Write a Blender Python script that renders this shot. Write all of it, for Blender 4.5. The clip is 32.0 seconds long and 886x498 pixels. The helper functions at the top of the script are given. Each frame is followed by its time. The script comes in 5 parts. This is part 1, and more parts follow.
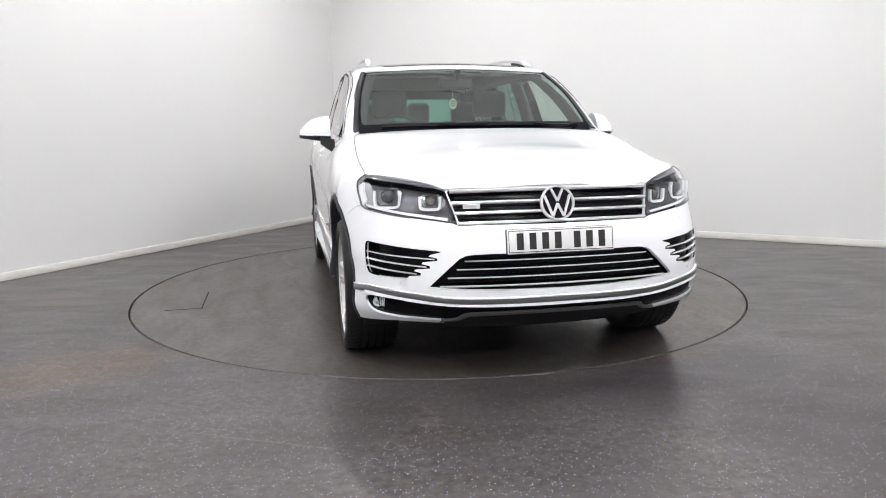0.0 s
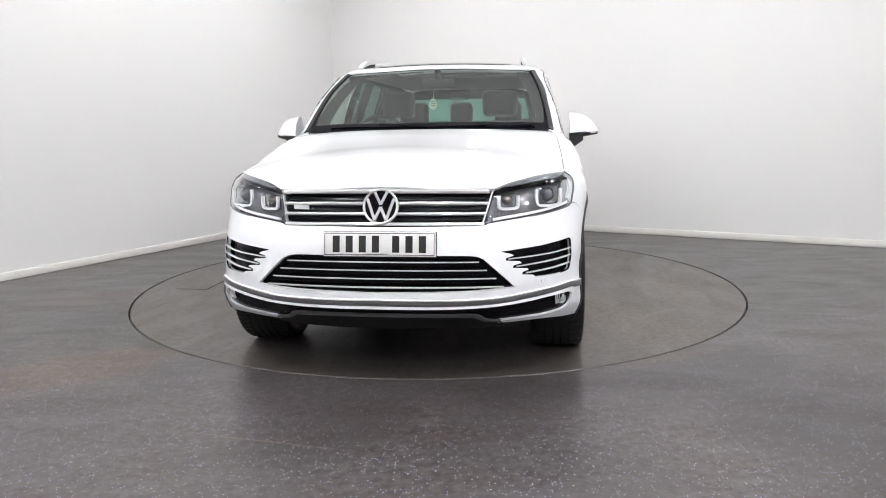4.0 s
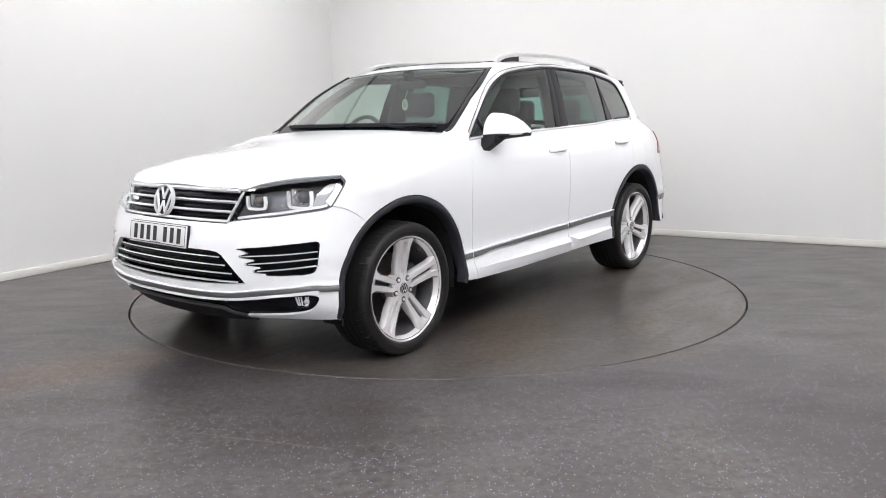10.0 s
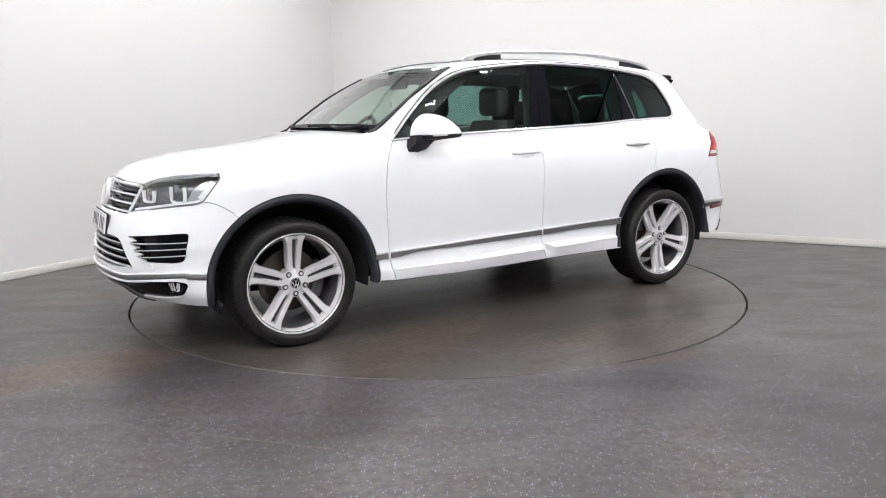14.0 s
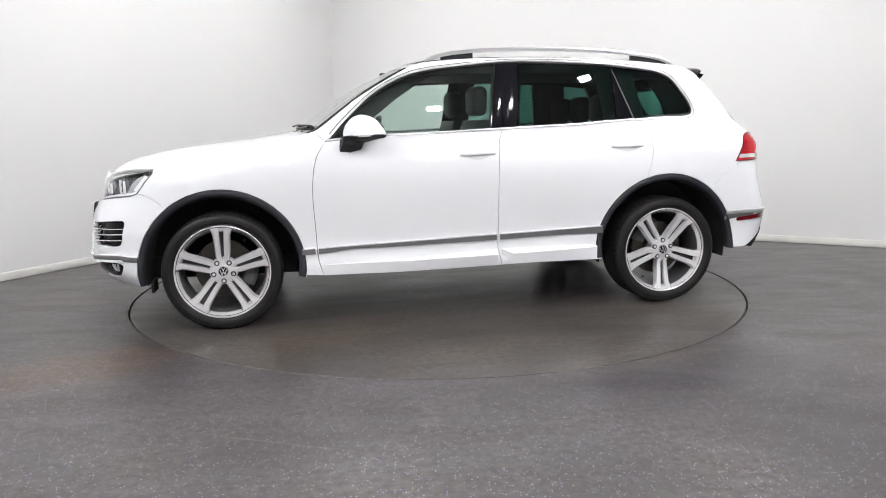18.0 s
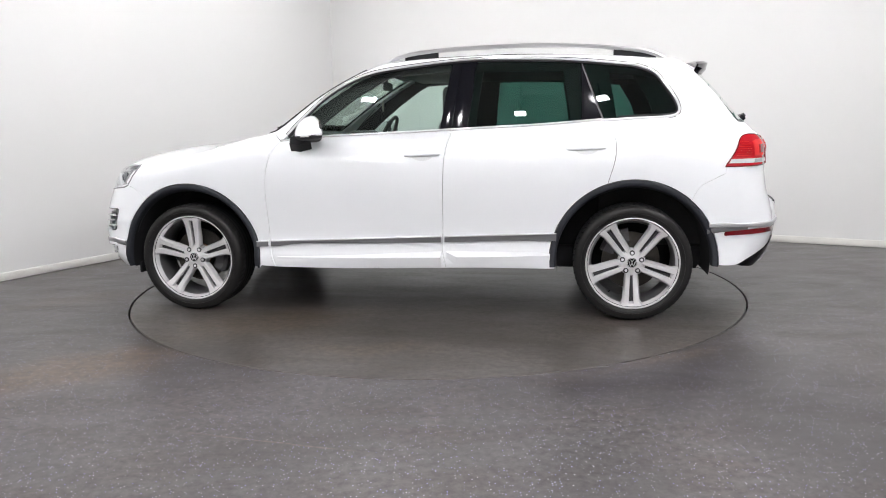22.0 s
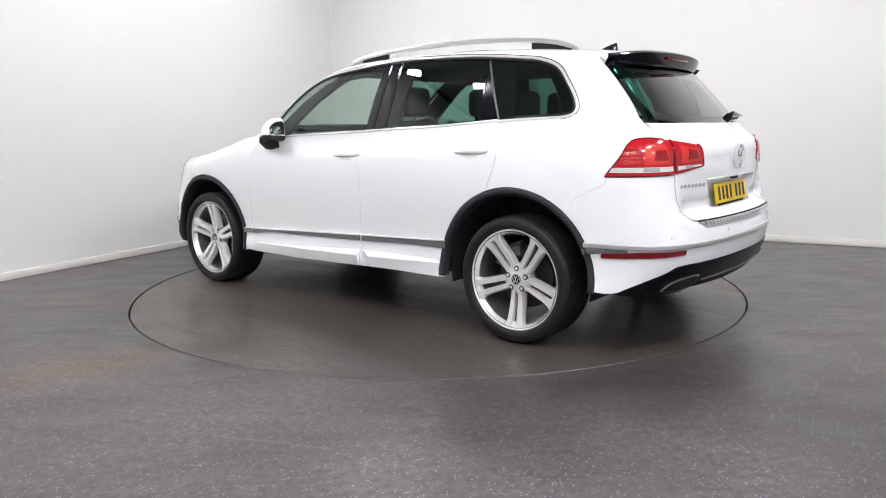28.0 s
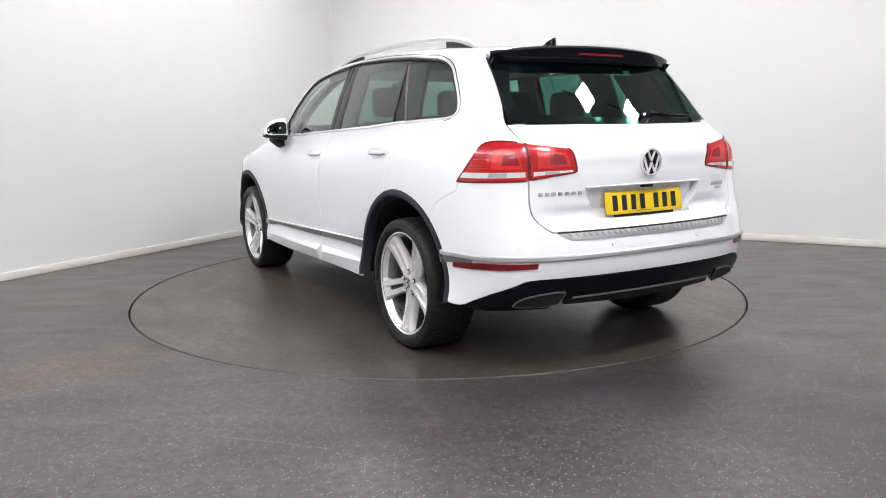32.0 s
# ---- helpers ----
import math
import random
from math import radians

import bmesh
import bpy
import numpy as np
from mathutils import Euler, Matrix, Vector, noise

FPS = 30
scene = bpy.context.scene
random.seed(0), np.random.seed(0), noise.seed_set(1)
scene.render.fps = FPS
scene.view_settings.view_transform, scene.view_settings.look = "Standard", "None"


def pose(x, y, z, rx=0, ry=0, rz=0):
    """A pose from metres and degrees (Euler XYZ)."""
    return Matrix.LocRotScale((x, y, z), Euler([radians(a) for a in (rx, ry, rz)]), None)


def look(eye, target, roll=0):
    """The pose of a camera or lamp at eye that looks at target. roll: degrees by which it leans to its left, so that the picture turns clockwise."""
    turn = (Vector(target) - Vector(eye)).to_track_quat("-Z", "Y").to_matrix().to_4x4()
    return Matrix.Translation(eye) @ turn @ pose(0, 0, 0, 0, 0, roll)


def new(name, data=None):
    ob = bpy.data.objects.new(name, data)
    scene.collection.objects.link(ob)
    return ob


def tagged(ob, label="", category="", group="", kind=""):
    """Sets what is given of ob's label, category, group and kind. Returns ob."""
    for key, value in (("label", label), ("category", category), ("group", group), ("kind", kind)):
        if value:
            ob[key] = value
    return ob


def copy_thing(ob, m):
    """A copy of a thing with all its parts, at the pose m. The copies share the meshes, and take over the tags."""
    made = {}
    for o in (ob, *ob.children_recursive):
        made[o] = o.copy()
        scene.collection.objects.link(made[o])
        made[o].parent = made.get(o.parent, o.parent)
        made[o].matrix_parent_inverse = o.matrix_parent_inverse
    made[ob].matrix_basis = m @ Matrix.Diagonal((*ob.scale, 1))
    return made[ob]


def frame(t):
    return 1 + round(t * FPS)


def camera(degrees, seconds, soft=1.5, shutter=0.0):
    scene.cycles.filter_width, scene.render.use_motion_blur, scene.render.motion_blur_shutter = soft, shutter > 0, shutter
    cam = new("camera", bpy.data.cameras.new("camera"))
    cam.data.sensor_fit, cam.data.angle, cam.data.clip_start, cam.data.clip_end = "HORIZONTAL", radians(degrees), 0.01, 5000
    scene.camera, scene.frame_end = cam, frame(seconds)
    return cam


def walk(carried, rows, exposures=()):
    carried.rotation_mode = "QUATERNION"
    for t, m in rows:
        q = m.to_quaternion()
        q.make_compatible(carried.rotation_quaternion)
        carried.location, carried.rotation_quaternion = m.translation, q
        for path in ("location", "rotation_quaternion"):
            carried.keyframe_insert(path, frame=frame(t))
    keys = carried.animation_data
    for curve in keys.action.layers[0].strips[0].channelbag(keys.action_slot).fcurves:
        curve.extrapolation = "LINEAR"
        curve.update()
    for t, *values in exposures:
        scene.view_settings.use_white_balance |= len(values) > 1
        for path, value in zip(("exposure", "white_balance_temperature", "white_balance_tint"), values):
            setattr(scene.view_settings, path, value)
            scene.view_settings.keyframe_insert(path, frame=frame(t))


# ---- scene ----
EXPO = 0.0
LAMP_POWER = 264
TABLE_R = 2.250
FLOOR_BASE = (.0575, .0518, .0520)
DISC_BASE = (.066, .059, .0545)
cam = camera(61.75, 32.0, 1.0)
EYE = Vector((0, -5.695, 1.2196))
AIM = EYE + Vector((.00666, .98630, -.16484)) * 5
view = look(EYE, AIM, -.79)
walk(cam, [(0, view), (32, view)], [(0, EXPO, 6500, 10), (32, EXPO, 6500, 10)])

# ---- room light: square panels under a dark ceiling ----
ROOM_TURN = -28.75          # the room's right wall runs this way, in degrees
CORNER = (-1.364, 4.399)
world = bpy.data.worlds.new("world")
scene.world = world
world.use_nodes = True
world.node_tree.nodes["Background"].inputs[0].default_value = (.05, .05, .052, 1)
world.node_tree.nodes["Background"].inputs[1].default_value = .1
LAMP_Z = 3.9
LAMP_AND_FILL_SPOTS = [(3.2, -2.7), (2.35, -3.75), (1.4, -4.45), (-.1, -5.0), (-1.05, -4.6), (-2.15, -3.8), (-3.3, -2.3), (-3.7, -1.0), (2.5, -1.0), (3.25, -.6),
              (-2.2, .5), (-.9, 2.2), (.5, 1.3), (2.1, .3), (.3, -7.4), (-2.6, -6.6), (2.4, -8.2), (-1.2, -8.8),
              # unseen panels added round the camera, to fill lower body and walls
              (1.5, -6.5), (3.7, -5.6), (-4.0, -5.2), (4.6, -7.6)]


# ---- materials ----
def mat(name, base, rough=.5, metal=0.0, vary=0.0, scale=8.0, bump=0.0, bscale=60.0, coat=0.0, spec=.5, coords="Object", rvary=0.0):
    m = bpy.data.materials.new(name)
    m.use_nodes = True
    nt = m.node_tree
    b = nt.nodes["Principled BSDF"]
    b.inputs["Base Color"].default_value = (*base, 1)
    b.inputs["Roughness"].default_value = rough
    b.inputs["Metallic"].default_value = metal
    b.inputs["Coat Weight"].default_value = coat
    b.inputs["Coat Roughness"].default_value = .04
    b.inputs["Specular IOR Level"].default_value = spec
    tc = nt.nodes.new("ShaderNodeTexCoord")
    if vary or rvary:
        n = nt.nodes.new("ShaderNodeTexNoise")
        n.inputs["Scale"].default_value = scale
        n.inputs["Detail"].default_value = 6
        nt.links.new(tc.outputs[coords], n.inputs["Vector"])
        if vary:
            mx = nt.nodes.new("ShaderNodeMix")
            mx.data_type = "RGBA"
            mx.inputs[6].default_value = (*[c * (1 - vary) for c in base], 1)
            mx.inputs[7].default_value = (*[min(1, c * (1 + vary)) for c in base], 1)
            nt.links.new(n.outputs["Fac"], mx.inputs[0])
            nt.links.new(mx.outputs[2], b.inputs["Base Color"])
        if rvary:
            r = nt.nodes.new("ShaderNodeMapRange")
            r.inputs[1].default_value, r.inputs[2].default_value = .3, .7
            r.inputs[3].default_value, r.inputs[4].default_value = max(.02, rough - rvary), min(1, rough + rvary)
            nt.links.new(n.outputs["Fac"], r.inputs[0])
            nt.links.new(r.outputs[0], b.inputs["Roughness"])
    if bump:
        n2 = nt.nodes.new("ShaderNodeTexNoise")
        n2.inputs["Scale"].default_value = bscale
        n2.inputs["Detail"].default_value = 4
        nt.links.new(tc.outputs[coords], n2.inputs["Vector"])
        bp = nt.nodes.new("ShaderNodeBump")
        bp.inputs["Strength"].default_value = bump
        bp.inputs["Distance"].default_value = .002
        nt.links.new(n2.outputs["Fac"], bp.inputs["Height"])
        nt.links.new(bp.outputs[0], b.inputs["Normal"])
    return m


def glass(name, tint, ior=1.5, rough=0.0, dull=0.0):
    """A thin pane: tinted see-through with a mirror gloss on it."""
    m = bpy.data.materials.new(name)
    m.use_nodes = True
    nt = m.node_tree
    nt.nodes.remove(nt.nodes["Principled BSDF"])
    t = nt.nodes.new("ShaderNodeBsdfTransparent")
    t.inputs[0].default_value = (*tint, 1)
    g = nt.nodes.new("ShaderNodeBsdfGlossy")
    g.inputs["Color"].default_value = (1, 1, 1, 1)
    g.inputs["Roughness"].default_value = rough
    # gloss grows towards the edge of view, alike on both faces
    lw = nt.nodes.new("ShaderNodeLayerWeight")
    lw.inputs[0].default_value = .5
    pw = nt.nodes.new("ShaderNodeMath")
    pw.operation = "POWER"
    pw.inputs[1].default_value = 5
    nt.links.new(lw.outputs["Facing"], pw.inputs[0])
    f = nt.nodes.new("ShaderNodeMapRange")
    f.inputs[3].default_value, f.inputs[4].default_value = ((ior - 1) / (ior + 1)) ** 2, 1
    nt.links.new(pw.outputs[0], f.inputs[0])
    # two faces of the pane: 2F / (1 + F)
    tw = nt.nodes.new("ShaderNodeMath")
    tw.operation = "MULTIPLY"
    tw.inputs[1].default_value = 2
    ad = nt.nodes.new("ShaderNodeMath")
    ad.inputs[1].default_value = 1
    dv = nt.nodes.new("ShaderNodeMath")
    dv.operation = "DIVIDE"
    nt.links.new(f.outputs[0], tw.inputs[0])
    nt.links.new(f.outputs[0], ad.inputs[0])
    nt.links.new(tw.outputs[0], dv.inputs[0])
    nt.links.new(ad.outputs[0], dv.inputs[1])
    mx = nt.nodes.new("ShaderNodeMixShader")
    nt.links.new(dv.outputs[0], mx.inputs[0])
    nt.links.new(t.outputs[0], mx.inputs[1])
    nt.links.new(g.outputs[0], mx.inputs[2])
    last = mx.outputs[0]
    if dull:
        # a pale haze over the pane, put in as even grey colour
        d = nt.nodes.new("ShaderNodeBsdfDiffuse")
        d.inputs[0].default_value = (.6, .62, .61, 1)
        md = nt.nodes.new("ShaderNodeMixShader")
        md.inputs[0].default_value = dull
        nt.links.new(last, md.inputs[1])
        nt.links.new(d.outputs[0], md.inputs[2])
        last = md.outputs[0]
    nt.links.new(last, nt.nodes["Material Output"].inputs[0])
    return m


def glow(name, col, strength):
    m = bpy.data.materials.new(name)
    m.use_nodes = True
    b = m.node_tree.nodes["Principled BSDF"]
    b.inputs["Base Color"].default_value = (.8, .8, .8, 1)
    b.inputs["Emission Color"].default_value = (*col, 1)
    b.inputs["Emission Strength"].default_value = strength
    return m


PAINT = mat("white_paint", (.828, .846, .872), .32, 0, .012, 3, 0, coat=1.0, spec=.35)
BLACK_GLOSS = mat("black_gloss", (.006, .006, .009), .07, 0, .1, 20, spec=.32)
INSERT = mat("insert_black", (.005, .005, .007), .22, 0, .15, 30, spec=.14)
BLACK_MATT = mat("black_plastic", (.013, .013, .015), .6, 0, .25, 30, .3, 500, spec=.3)
ARCH = mat("arch_plastic", (.024, .026, .033), .5, 0, .2, 25, .3, 400, spec=.35)
RUBBER = mat("tyre_rubber", (.013, .0125, .0125), .48, 0, .3, 18, .4, 200, spec=.3)
DARK = mat("dark_trim", (.03, .03, .031), .75, 0, .2, 10)
WELL = mat("wheel_well_felt", (.016, .016, .018), .95, 0, .3, 20)
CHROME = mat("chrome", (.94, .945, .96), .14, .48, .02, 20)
SATIN = mat("satin_silver", (.66, .66, .67), .36, .75, .05, 30)
STRIP = mat("grey_strip", (.17, .17, .175), .38, .4, .08, 30)
ALLOY = mat("alloy_silver", (.90, .90, .91), .24, .52, .04, 30, coat=.5)
ALLOY_DARK = mat("alloy_barrel", (.13, .13, .135), .4, .5, .12, 30)
SLOT = mat("spoke_slot_grey", (.05, .05, .053), .5, .3, .2, 40)
STEEL = mat("brake_steel", (.085, .078, .07), .5, .9, .2, 40, .2, 300)
CALIPER = mat("caliper_grey", (.10, .10, .105), .6, .3, .2, 40)
RUST = mat("rusty_hub", (.20, .10, .05), .8, .2, .3, 50)
RED_LENS = mat("red_lens", (.44, .006, .013), .14, 0, .15, 30, coat=.5)
RED_DEEP = mat("red_lens_deep", (.15, .003, .007), .12, 0, .3, 14, coat=.6)
RED_BRIGHT = mat("red_lens_bright", (.64, .022, .022), .2, 0, .12, 60, coat=.4)
CLEAR_STRIP = mat("clear_lamp_strip", (.78, .76, .75), .15, .3, .1, 50, coat=.6)
RED_CORE = mat("red_lens_core", (.26, .004, .010), .15, 0, .15, 30, coat=.5)
MIRROR = mat("mirror_silver", (.55, .57, .57), .03, 1.0)
PLATE_W = mat("plate_white", (.74, .74, .74), .4, 0, .03, 8)
PLATE_Y = mat("plate_yellow", (.80, .55, .02), .4, 0, .04, 8)
INK = mat("plate_black", (.012, .012, .012), .5, 0, .1, 40)
SEAT = mat("black_leather", (.032, .032, .033), .5, 0, .2, 14)
DASH = mat("dashboard_plastic", (.04, .04, .041), .6, 0, .2, 14, .2, 300)
CARD = mat("pale_card", (.70, .72, .62), .7, 0, .05, 60)
GREY_TXT = mat("grey_badge_metal", (.50, .50, .51), .3, .6, .06, 50)
LAMP_DARK = mat("lamp_housing_dark", (.12, .122, .135), .5, .1, .15, 40)
LAMP_GREY = mat("lamp_housing_grey", (.115, .115, .127), .25, .3, .12, 40)
LAMP_SILVER = mat("lamp_reflector", (.93, .94, .95), .2, .15, .03, 40, coat=.5)
LAMP_MID = mat("lamp_bowl_silver", (.52, .53, .55), .22, .45, .08, 40, coat=.5)
PROJECTOR = mat("projector_lens", (.10, .105, .12), .08, .2, .1, 40, coat=1.0)
AMBER = mat("projector_glass", (.24, .22, .20), .2, .6, .1, 50)
STICKER = mat("green_sticker", (.10, .28, .22), .5, 0, .05, 50)
SCREEN_GLASS = glass("windscreen_glass", (.68, .79, .73), 1.5, dull=.075)
DOOR_GLASS = glass("door_glass", (.78, .89, .84), 1.45)
PRIVACY = glass("privacy_glass", (.17, .32, .28), 1.38)
REAR_GLASS = glass("rear_window_glass", (.20, .46, .39), 1.42)
LENS = glass("lamp_lens", (.95, .96, .97), 1.3)
SUNROOF = mat("sunroof_glass", (.01, .012, .012), .06, 0, .1, 5, coat=.5)
PANEL_GLOW = glow("lamp_panel", (1.0, .985, .995), LAMP_POWER)
PANEL_FRAME = mat("lamp_frame", (.5, .5, .5), .5, .3, .05, 20)
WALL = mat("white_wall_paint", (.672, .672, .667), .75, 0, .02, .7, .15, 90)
# unseen walls: grey picked to fill the car's sides and tone glass reflections
WALL_BACK = mat("unseen_wall_fill_grey", (.60, .60, .605), .85, 0, .03, .8, .15, 90)
SKID = mat("skid_grey", (.16, .16, .165), .4, .6, .06, 30)
SKIRT = mat("cream_skirting", (.70, .69, .66), .4, 0, .05, 6, .1, 60)
CEIL = mat("pale_ceiling", (.62, .62, .62), .9, 0, .04, 2)


def floor_mat(name, base, seed, wet, marks_and_light=(), fleck=.7):
    """Dark safety vinyl: cloudy dirt, scuffs, fine glittering flecks, uneven gloss."""
    m = bpy.data.materials.new(name)
    m.use_nodes = True
    nt = m.node_tree
    b = nt.nodes["Principled BSDF"]
    tc = nt.nodes.new("ShaderNodeTexCoord")
    mp = nt.nodes.new("ShaderNodeMapping")
    mp.inputs["Location"].default_value = (seed, seed * .7, 0)
    nt.links.new(tc.outputs["Object"], mp.inputs[0])

    def noise_at(scale, detail, rough=.5, stretch=None, dist=0.0):
        n = nt.nodes.new("ShaderNodeTexNoise")
        n.inputs["Scale"].default_value = scale
        n.inputs["Detail"].default_value = detail
        n.inputs["Roughness"].default_value = rough
        n.inputs["Distortion"].default_value = dist
        src = mp
        if stretch:
            src = nt.nodes.new("ShaderNodeMapping")
            src.inputs["Scale"].default_value = stretch
            src.inputs["Rotation"].default_value = (0, 0, .5)
            nt.links.new(mp.outputs[0], src.inputs[0])
        nt.links.new(src.outputs[0], n.inputs["Vector"])
        return n.outputs["Fac"]

    def ramp(v, a, b2, lo, hi):
        r = nt.nodes.new("ShaderNodeMapRange")
        r.inputs[1].default_value, r.inputs[2].default_value, r.inputs[3].default_value, r.inputs[4].default_value = a, b2, lo, hi
        nt.links.new(v, r.inputs[0])
        return r.outputs[0]

    def blend(f, c1, c2):
        x = nt.nodes.new("ShaderNodeMix")
        x.data_type = "RGBA"
        nt.links.new(f, x.inputs[0])
        for i, c in ((6, c1), (7, c2)):
            if isinstance(c, tuple):
                x.inputs[i].default_value = (*c, 1)
            else:
                nt.links.new(c, x.inputs[i])
        return x.outputs[2]

    clouds = noise_at(1.4, 7, .6, None, .3)
    fine = noise_at(24, 6, .72)
    smear = noise_at(1.8, 7, .6, (1, 2.6, 1), .6)
    dust = noise_at(.6, 6, .6, None, .4)
    dark = tuple(c * .9 for c in base)
    lite = tuple(c * 1.6 for c in base)
    col = blend(ramp(clouds, .36, .64, 0, 1), dark, lite)
    brown = (base[0] * 1.7, base[1] * 1.4, base[2] * 1.15)
    col = blend(ramp(smear, .45, .75, 0, .4), col, brown)
    col = blend(ramp(dust, .5, .72, 0, .35), col, (base[0] * 1.9, base[1] * 1.85, base[2] * 1.85))
    # marks with a shape of their own, some painted light: centre, half sizes, turn, colour factor, strength
    warp = nt.nodes.new("ShaderNodeTexNoise")
    warp.inputs["Scale"].default_value = 3.5
    warp.inputs["Detail"].default_value = 2.5
    nt.links.new(tc.outputs["Object"], warp.inputs["Vector"])
    for x, y, rx, ry, turn, tint, amount, rag in marks_and_light:
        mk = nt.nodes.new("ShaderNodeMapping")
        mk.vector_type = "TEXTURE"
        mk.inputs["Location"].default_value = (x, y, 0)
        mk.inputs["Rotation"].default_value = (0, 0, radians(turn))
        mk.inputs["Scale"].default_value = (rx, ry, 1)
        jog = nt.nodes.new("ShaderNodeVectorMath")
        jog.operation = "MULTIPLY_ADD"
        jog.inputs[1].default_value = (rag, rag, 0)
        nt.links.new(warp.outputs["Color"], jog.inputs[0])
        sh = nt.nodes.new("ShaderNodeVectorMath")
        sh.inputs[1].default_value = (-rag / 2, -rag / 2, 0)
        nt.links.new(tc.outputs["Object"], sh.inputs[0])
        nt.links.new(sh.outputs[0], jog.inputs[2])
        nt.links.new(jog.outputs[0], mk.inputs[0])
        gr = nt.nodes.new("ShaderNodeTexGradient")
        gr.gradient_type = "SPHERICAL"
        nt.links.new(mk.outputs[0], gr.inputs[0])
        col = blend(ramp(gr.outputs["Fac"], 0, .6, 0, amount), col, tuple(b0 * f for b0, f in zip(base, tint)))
    mottle = ramp(fine, .34, .62, 0, 1)
    col = blend(mottle, tuple(c * .5 for c in base), col)
    # glitter flecks
    vo = nt.nodes.new("ShaderNodeTexVoronoi")
    vo.inputs["Scale"].default_value = 102
    nt.links.new(mp.outputs[0], vo.inputs["Vector"])
    sep = nt.nodes.new("ShaderNodeSeparateColor")
    nt.links.new(vo.outputs["Color"], sep.inputs[0])
    pick = ramp(sep.outputs[0], .76, .77, 0, fleck)
    near = ramp(vo.outputs["Distance"], .17, .27, 1, 0)
    both = nt.nodes.new("ShaderNodeMath")
    both.operation = "MULTIPLY"
    nt.links.new(pick, both.inputs[0])
    nt.links.new(near, both.inputs[1])
    hue = blend(sep.outputs[1], (.34, .32, .95), (.9, .88, .9))
    col = blend(both.outputs[0], col, hue)
    nt.links.new(col, b.inputs["Base Color"])
    nt.links.new(ramp(smear, .3, .7, .5, .36), b.inputs["Specular IOR Level"])
    nt.links.new(ramp(smear, .3, .7, wet - .02, wet + .08), b.inputs["Roughness"])
    return m


FLOOR = floor_mat("safety_vinyl", FLOOR_BASE, 3.0, .302, (
    # first entry: front right darkened in the colour, standing in for weaker light
    (1.75, -2.9, 1.5, .75, -60, (.5, .48, .5), .75, .5), (3.2, -.6, 1.6, .9, -40, (.8, .78, .78), .5, .6),
    (-1.85, -1.95, .75, .34, 35, (2.2, 1.6, .95), .75, .35), (-2.5, -.3, .8, .22, 30, (1.9, 1.5, 1.1), .6, .3),
    # second entry: bluish pale patch, the left wall's reflection put into the colour
    (-1.68, -1.54, .3, .1, -40, (.35, .33, .33), .8, .15), (-2.6, -.75, .6, .16, 10, (1.9, 1.9, 2.1), .5, .2),
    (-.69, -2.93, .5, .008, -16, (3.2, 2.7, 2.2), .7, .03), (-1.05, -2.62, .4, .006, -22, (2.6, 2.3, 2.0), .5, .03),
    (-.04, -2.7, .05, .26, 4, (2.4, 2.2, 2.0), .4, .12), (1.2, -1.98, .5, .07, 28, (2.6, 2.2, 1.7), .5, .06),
    (1.0, -2.25, .6, .2, 20, (.55, .54, .66), .6, .25), (-1.87, -2.65, .07, .006, -25, (.2, .2, .2), .9, .02),
    (-2.92, -.54, .1, .008, 50, (.25, .24, .24), .9, .02), (2.5, -1.3, .5, .2, 40, (1.5, 1.5, 1.55), .4, .3)))
DISC = floor_mat("turntable_vinyl", DISC_BASE, 11.0, .30, (
    (.9, 1.3, .8, .35, 30, (1.9, 1.6, 1.25), .6, .5), (-.7, 1.5, .7, .25, -20, (.7, .68, .66), .5, .5),
    (.1, 1.75, .5, .15, 10, (2.2, 1.9, 1.5), .5, .4), (-1.3, .9, .5, .3, 60, (1.7, 1.5, 1.3), .5, .4)), .12)
GROOVE = mat("groove_black", (.004, .004, .004), .9)


# ---- mesh helpers ----
def link(name, verts, faces, material, parent=None, label="", normals=None, smooth=True):
    me = bpy.data.meshes.new(name)
    me.from_pydata([tuple(v) for v in verts], [], [tuple(f) for f in faces])
    me.materials.append(material)
    me.polygons.foreach_set("use_smooth", [smooth] * len(me.polygons))
    me.update()
    if normals is not None:
        me.normals_split_custom_set_from_vertices([tuple(n) for n in normals])
    ob = new(name, me)
    ob.parent = parent
    if label:
        ob["label"] = label
    return ob


def part(name, bm, material, parent=None, label="", smooth=True, sharp=40):
    bmesh.ops.recalc_face_normals(bm, faces=bm.faces[:])
    for f in bm.faces:
        f.smooth = smooth
    if smooth:
        for e in bm.edges:
            if len(e.link_faces) == 2 and e.calc_face_angle(0) > radians(sharp):
                e.smooth = False
    me = bpy.data.meshes.new(name)
    bm.to_mesh(me)
    bm.free()
    me.materials.append(material)
    ob = new(name, me)
    ob.parent = parent
    if label:
        ob["label"] = label
    return ob


def box_into(bm, lo, hi, bevel=0.0, seg=2, m=None):
    r = bmesh.ops.create_cube(bm, size=1)
    vs = r["verts"]
    for v in vs:
        v.co = Vector([lo[i] + (v.co[i] + .5) * (hi[i] - lo[i]) for i in range(3)])
    if bevel:
        es = list({e for v in vs for e in v.link_edges})
        r = bmesh.ops.bevel(bm, geom=es, offset=bevel, segments=seg, profile=.5, affect="EDGES")
        vs = list({v for f in r["faces"] for v in f.verts} | {v for v in vs if v.is_valid})
    if m is not None:
        bmesh.ops.transform(bm, matrix=m, verts=[v for v in vs if v.is_valid])
    return bm


def box(lo, hi, bevel=0.0, seg=2, m=None):
    return box_into(bmesh.new(), lo, hi, bevel, seg, m)


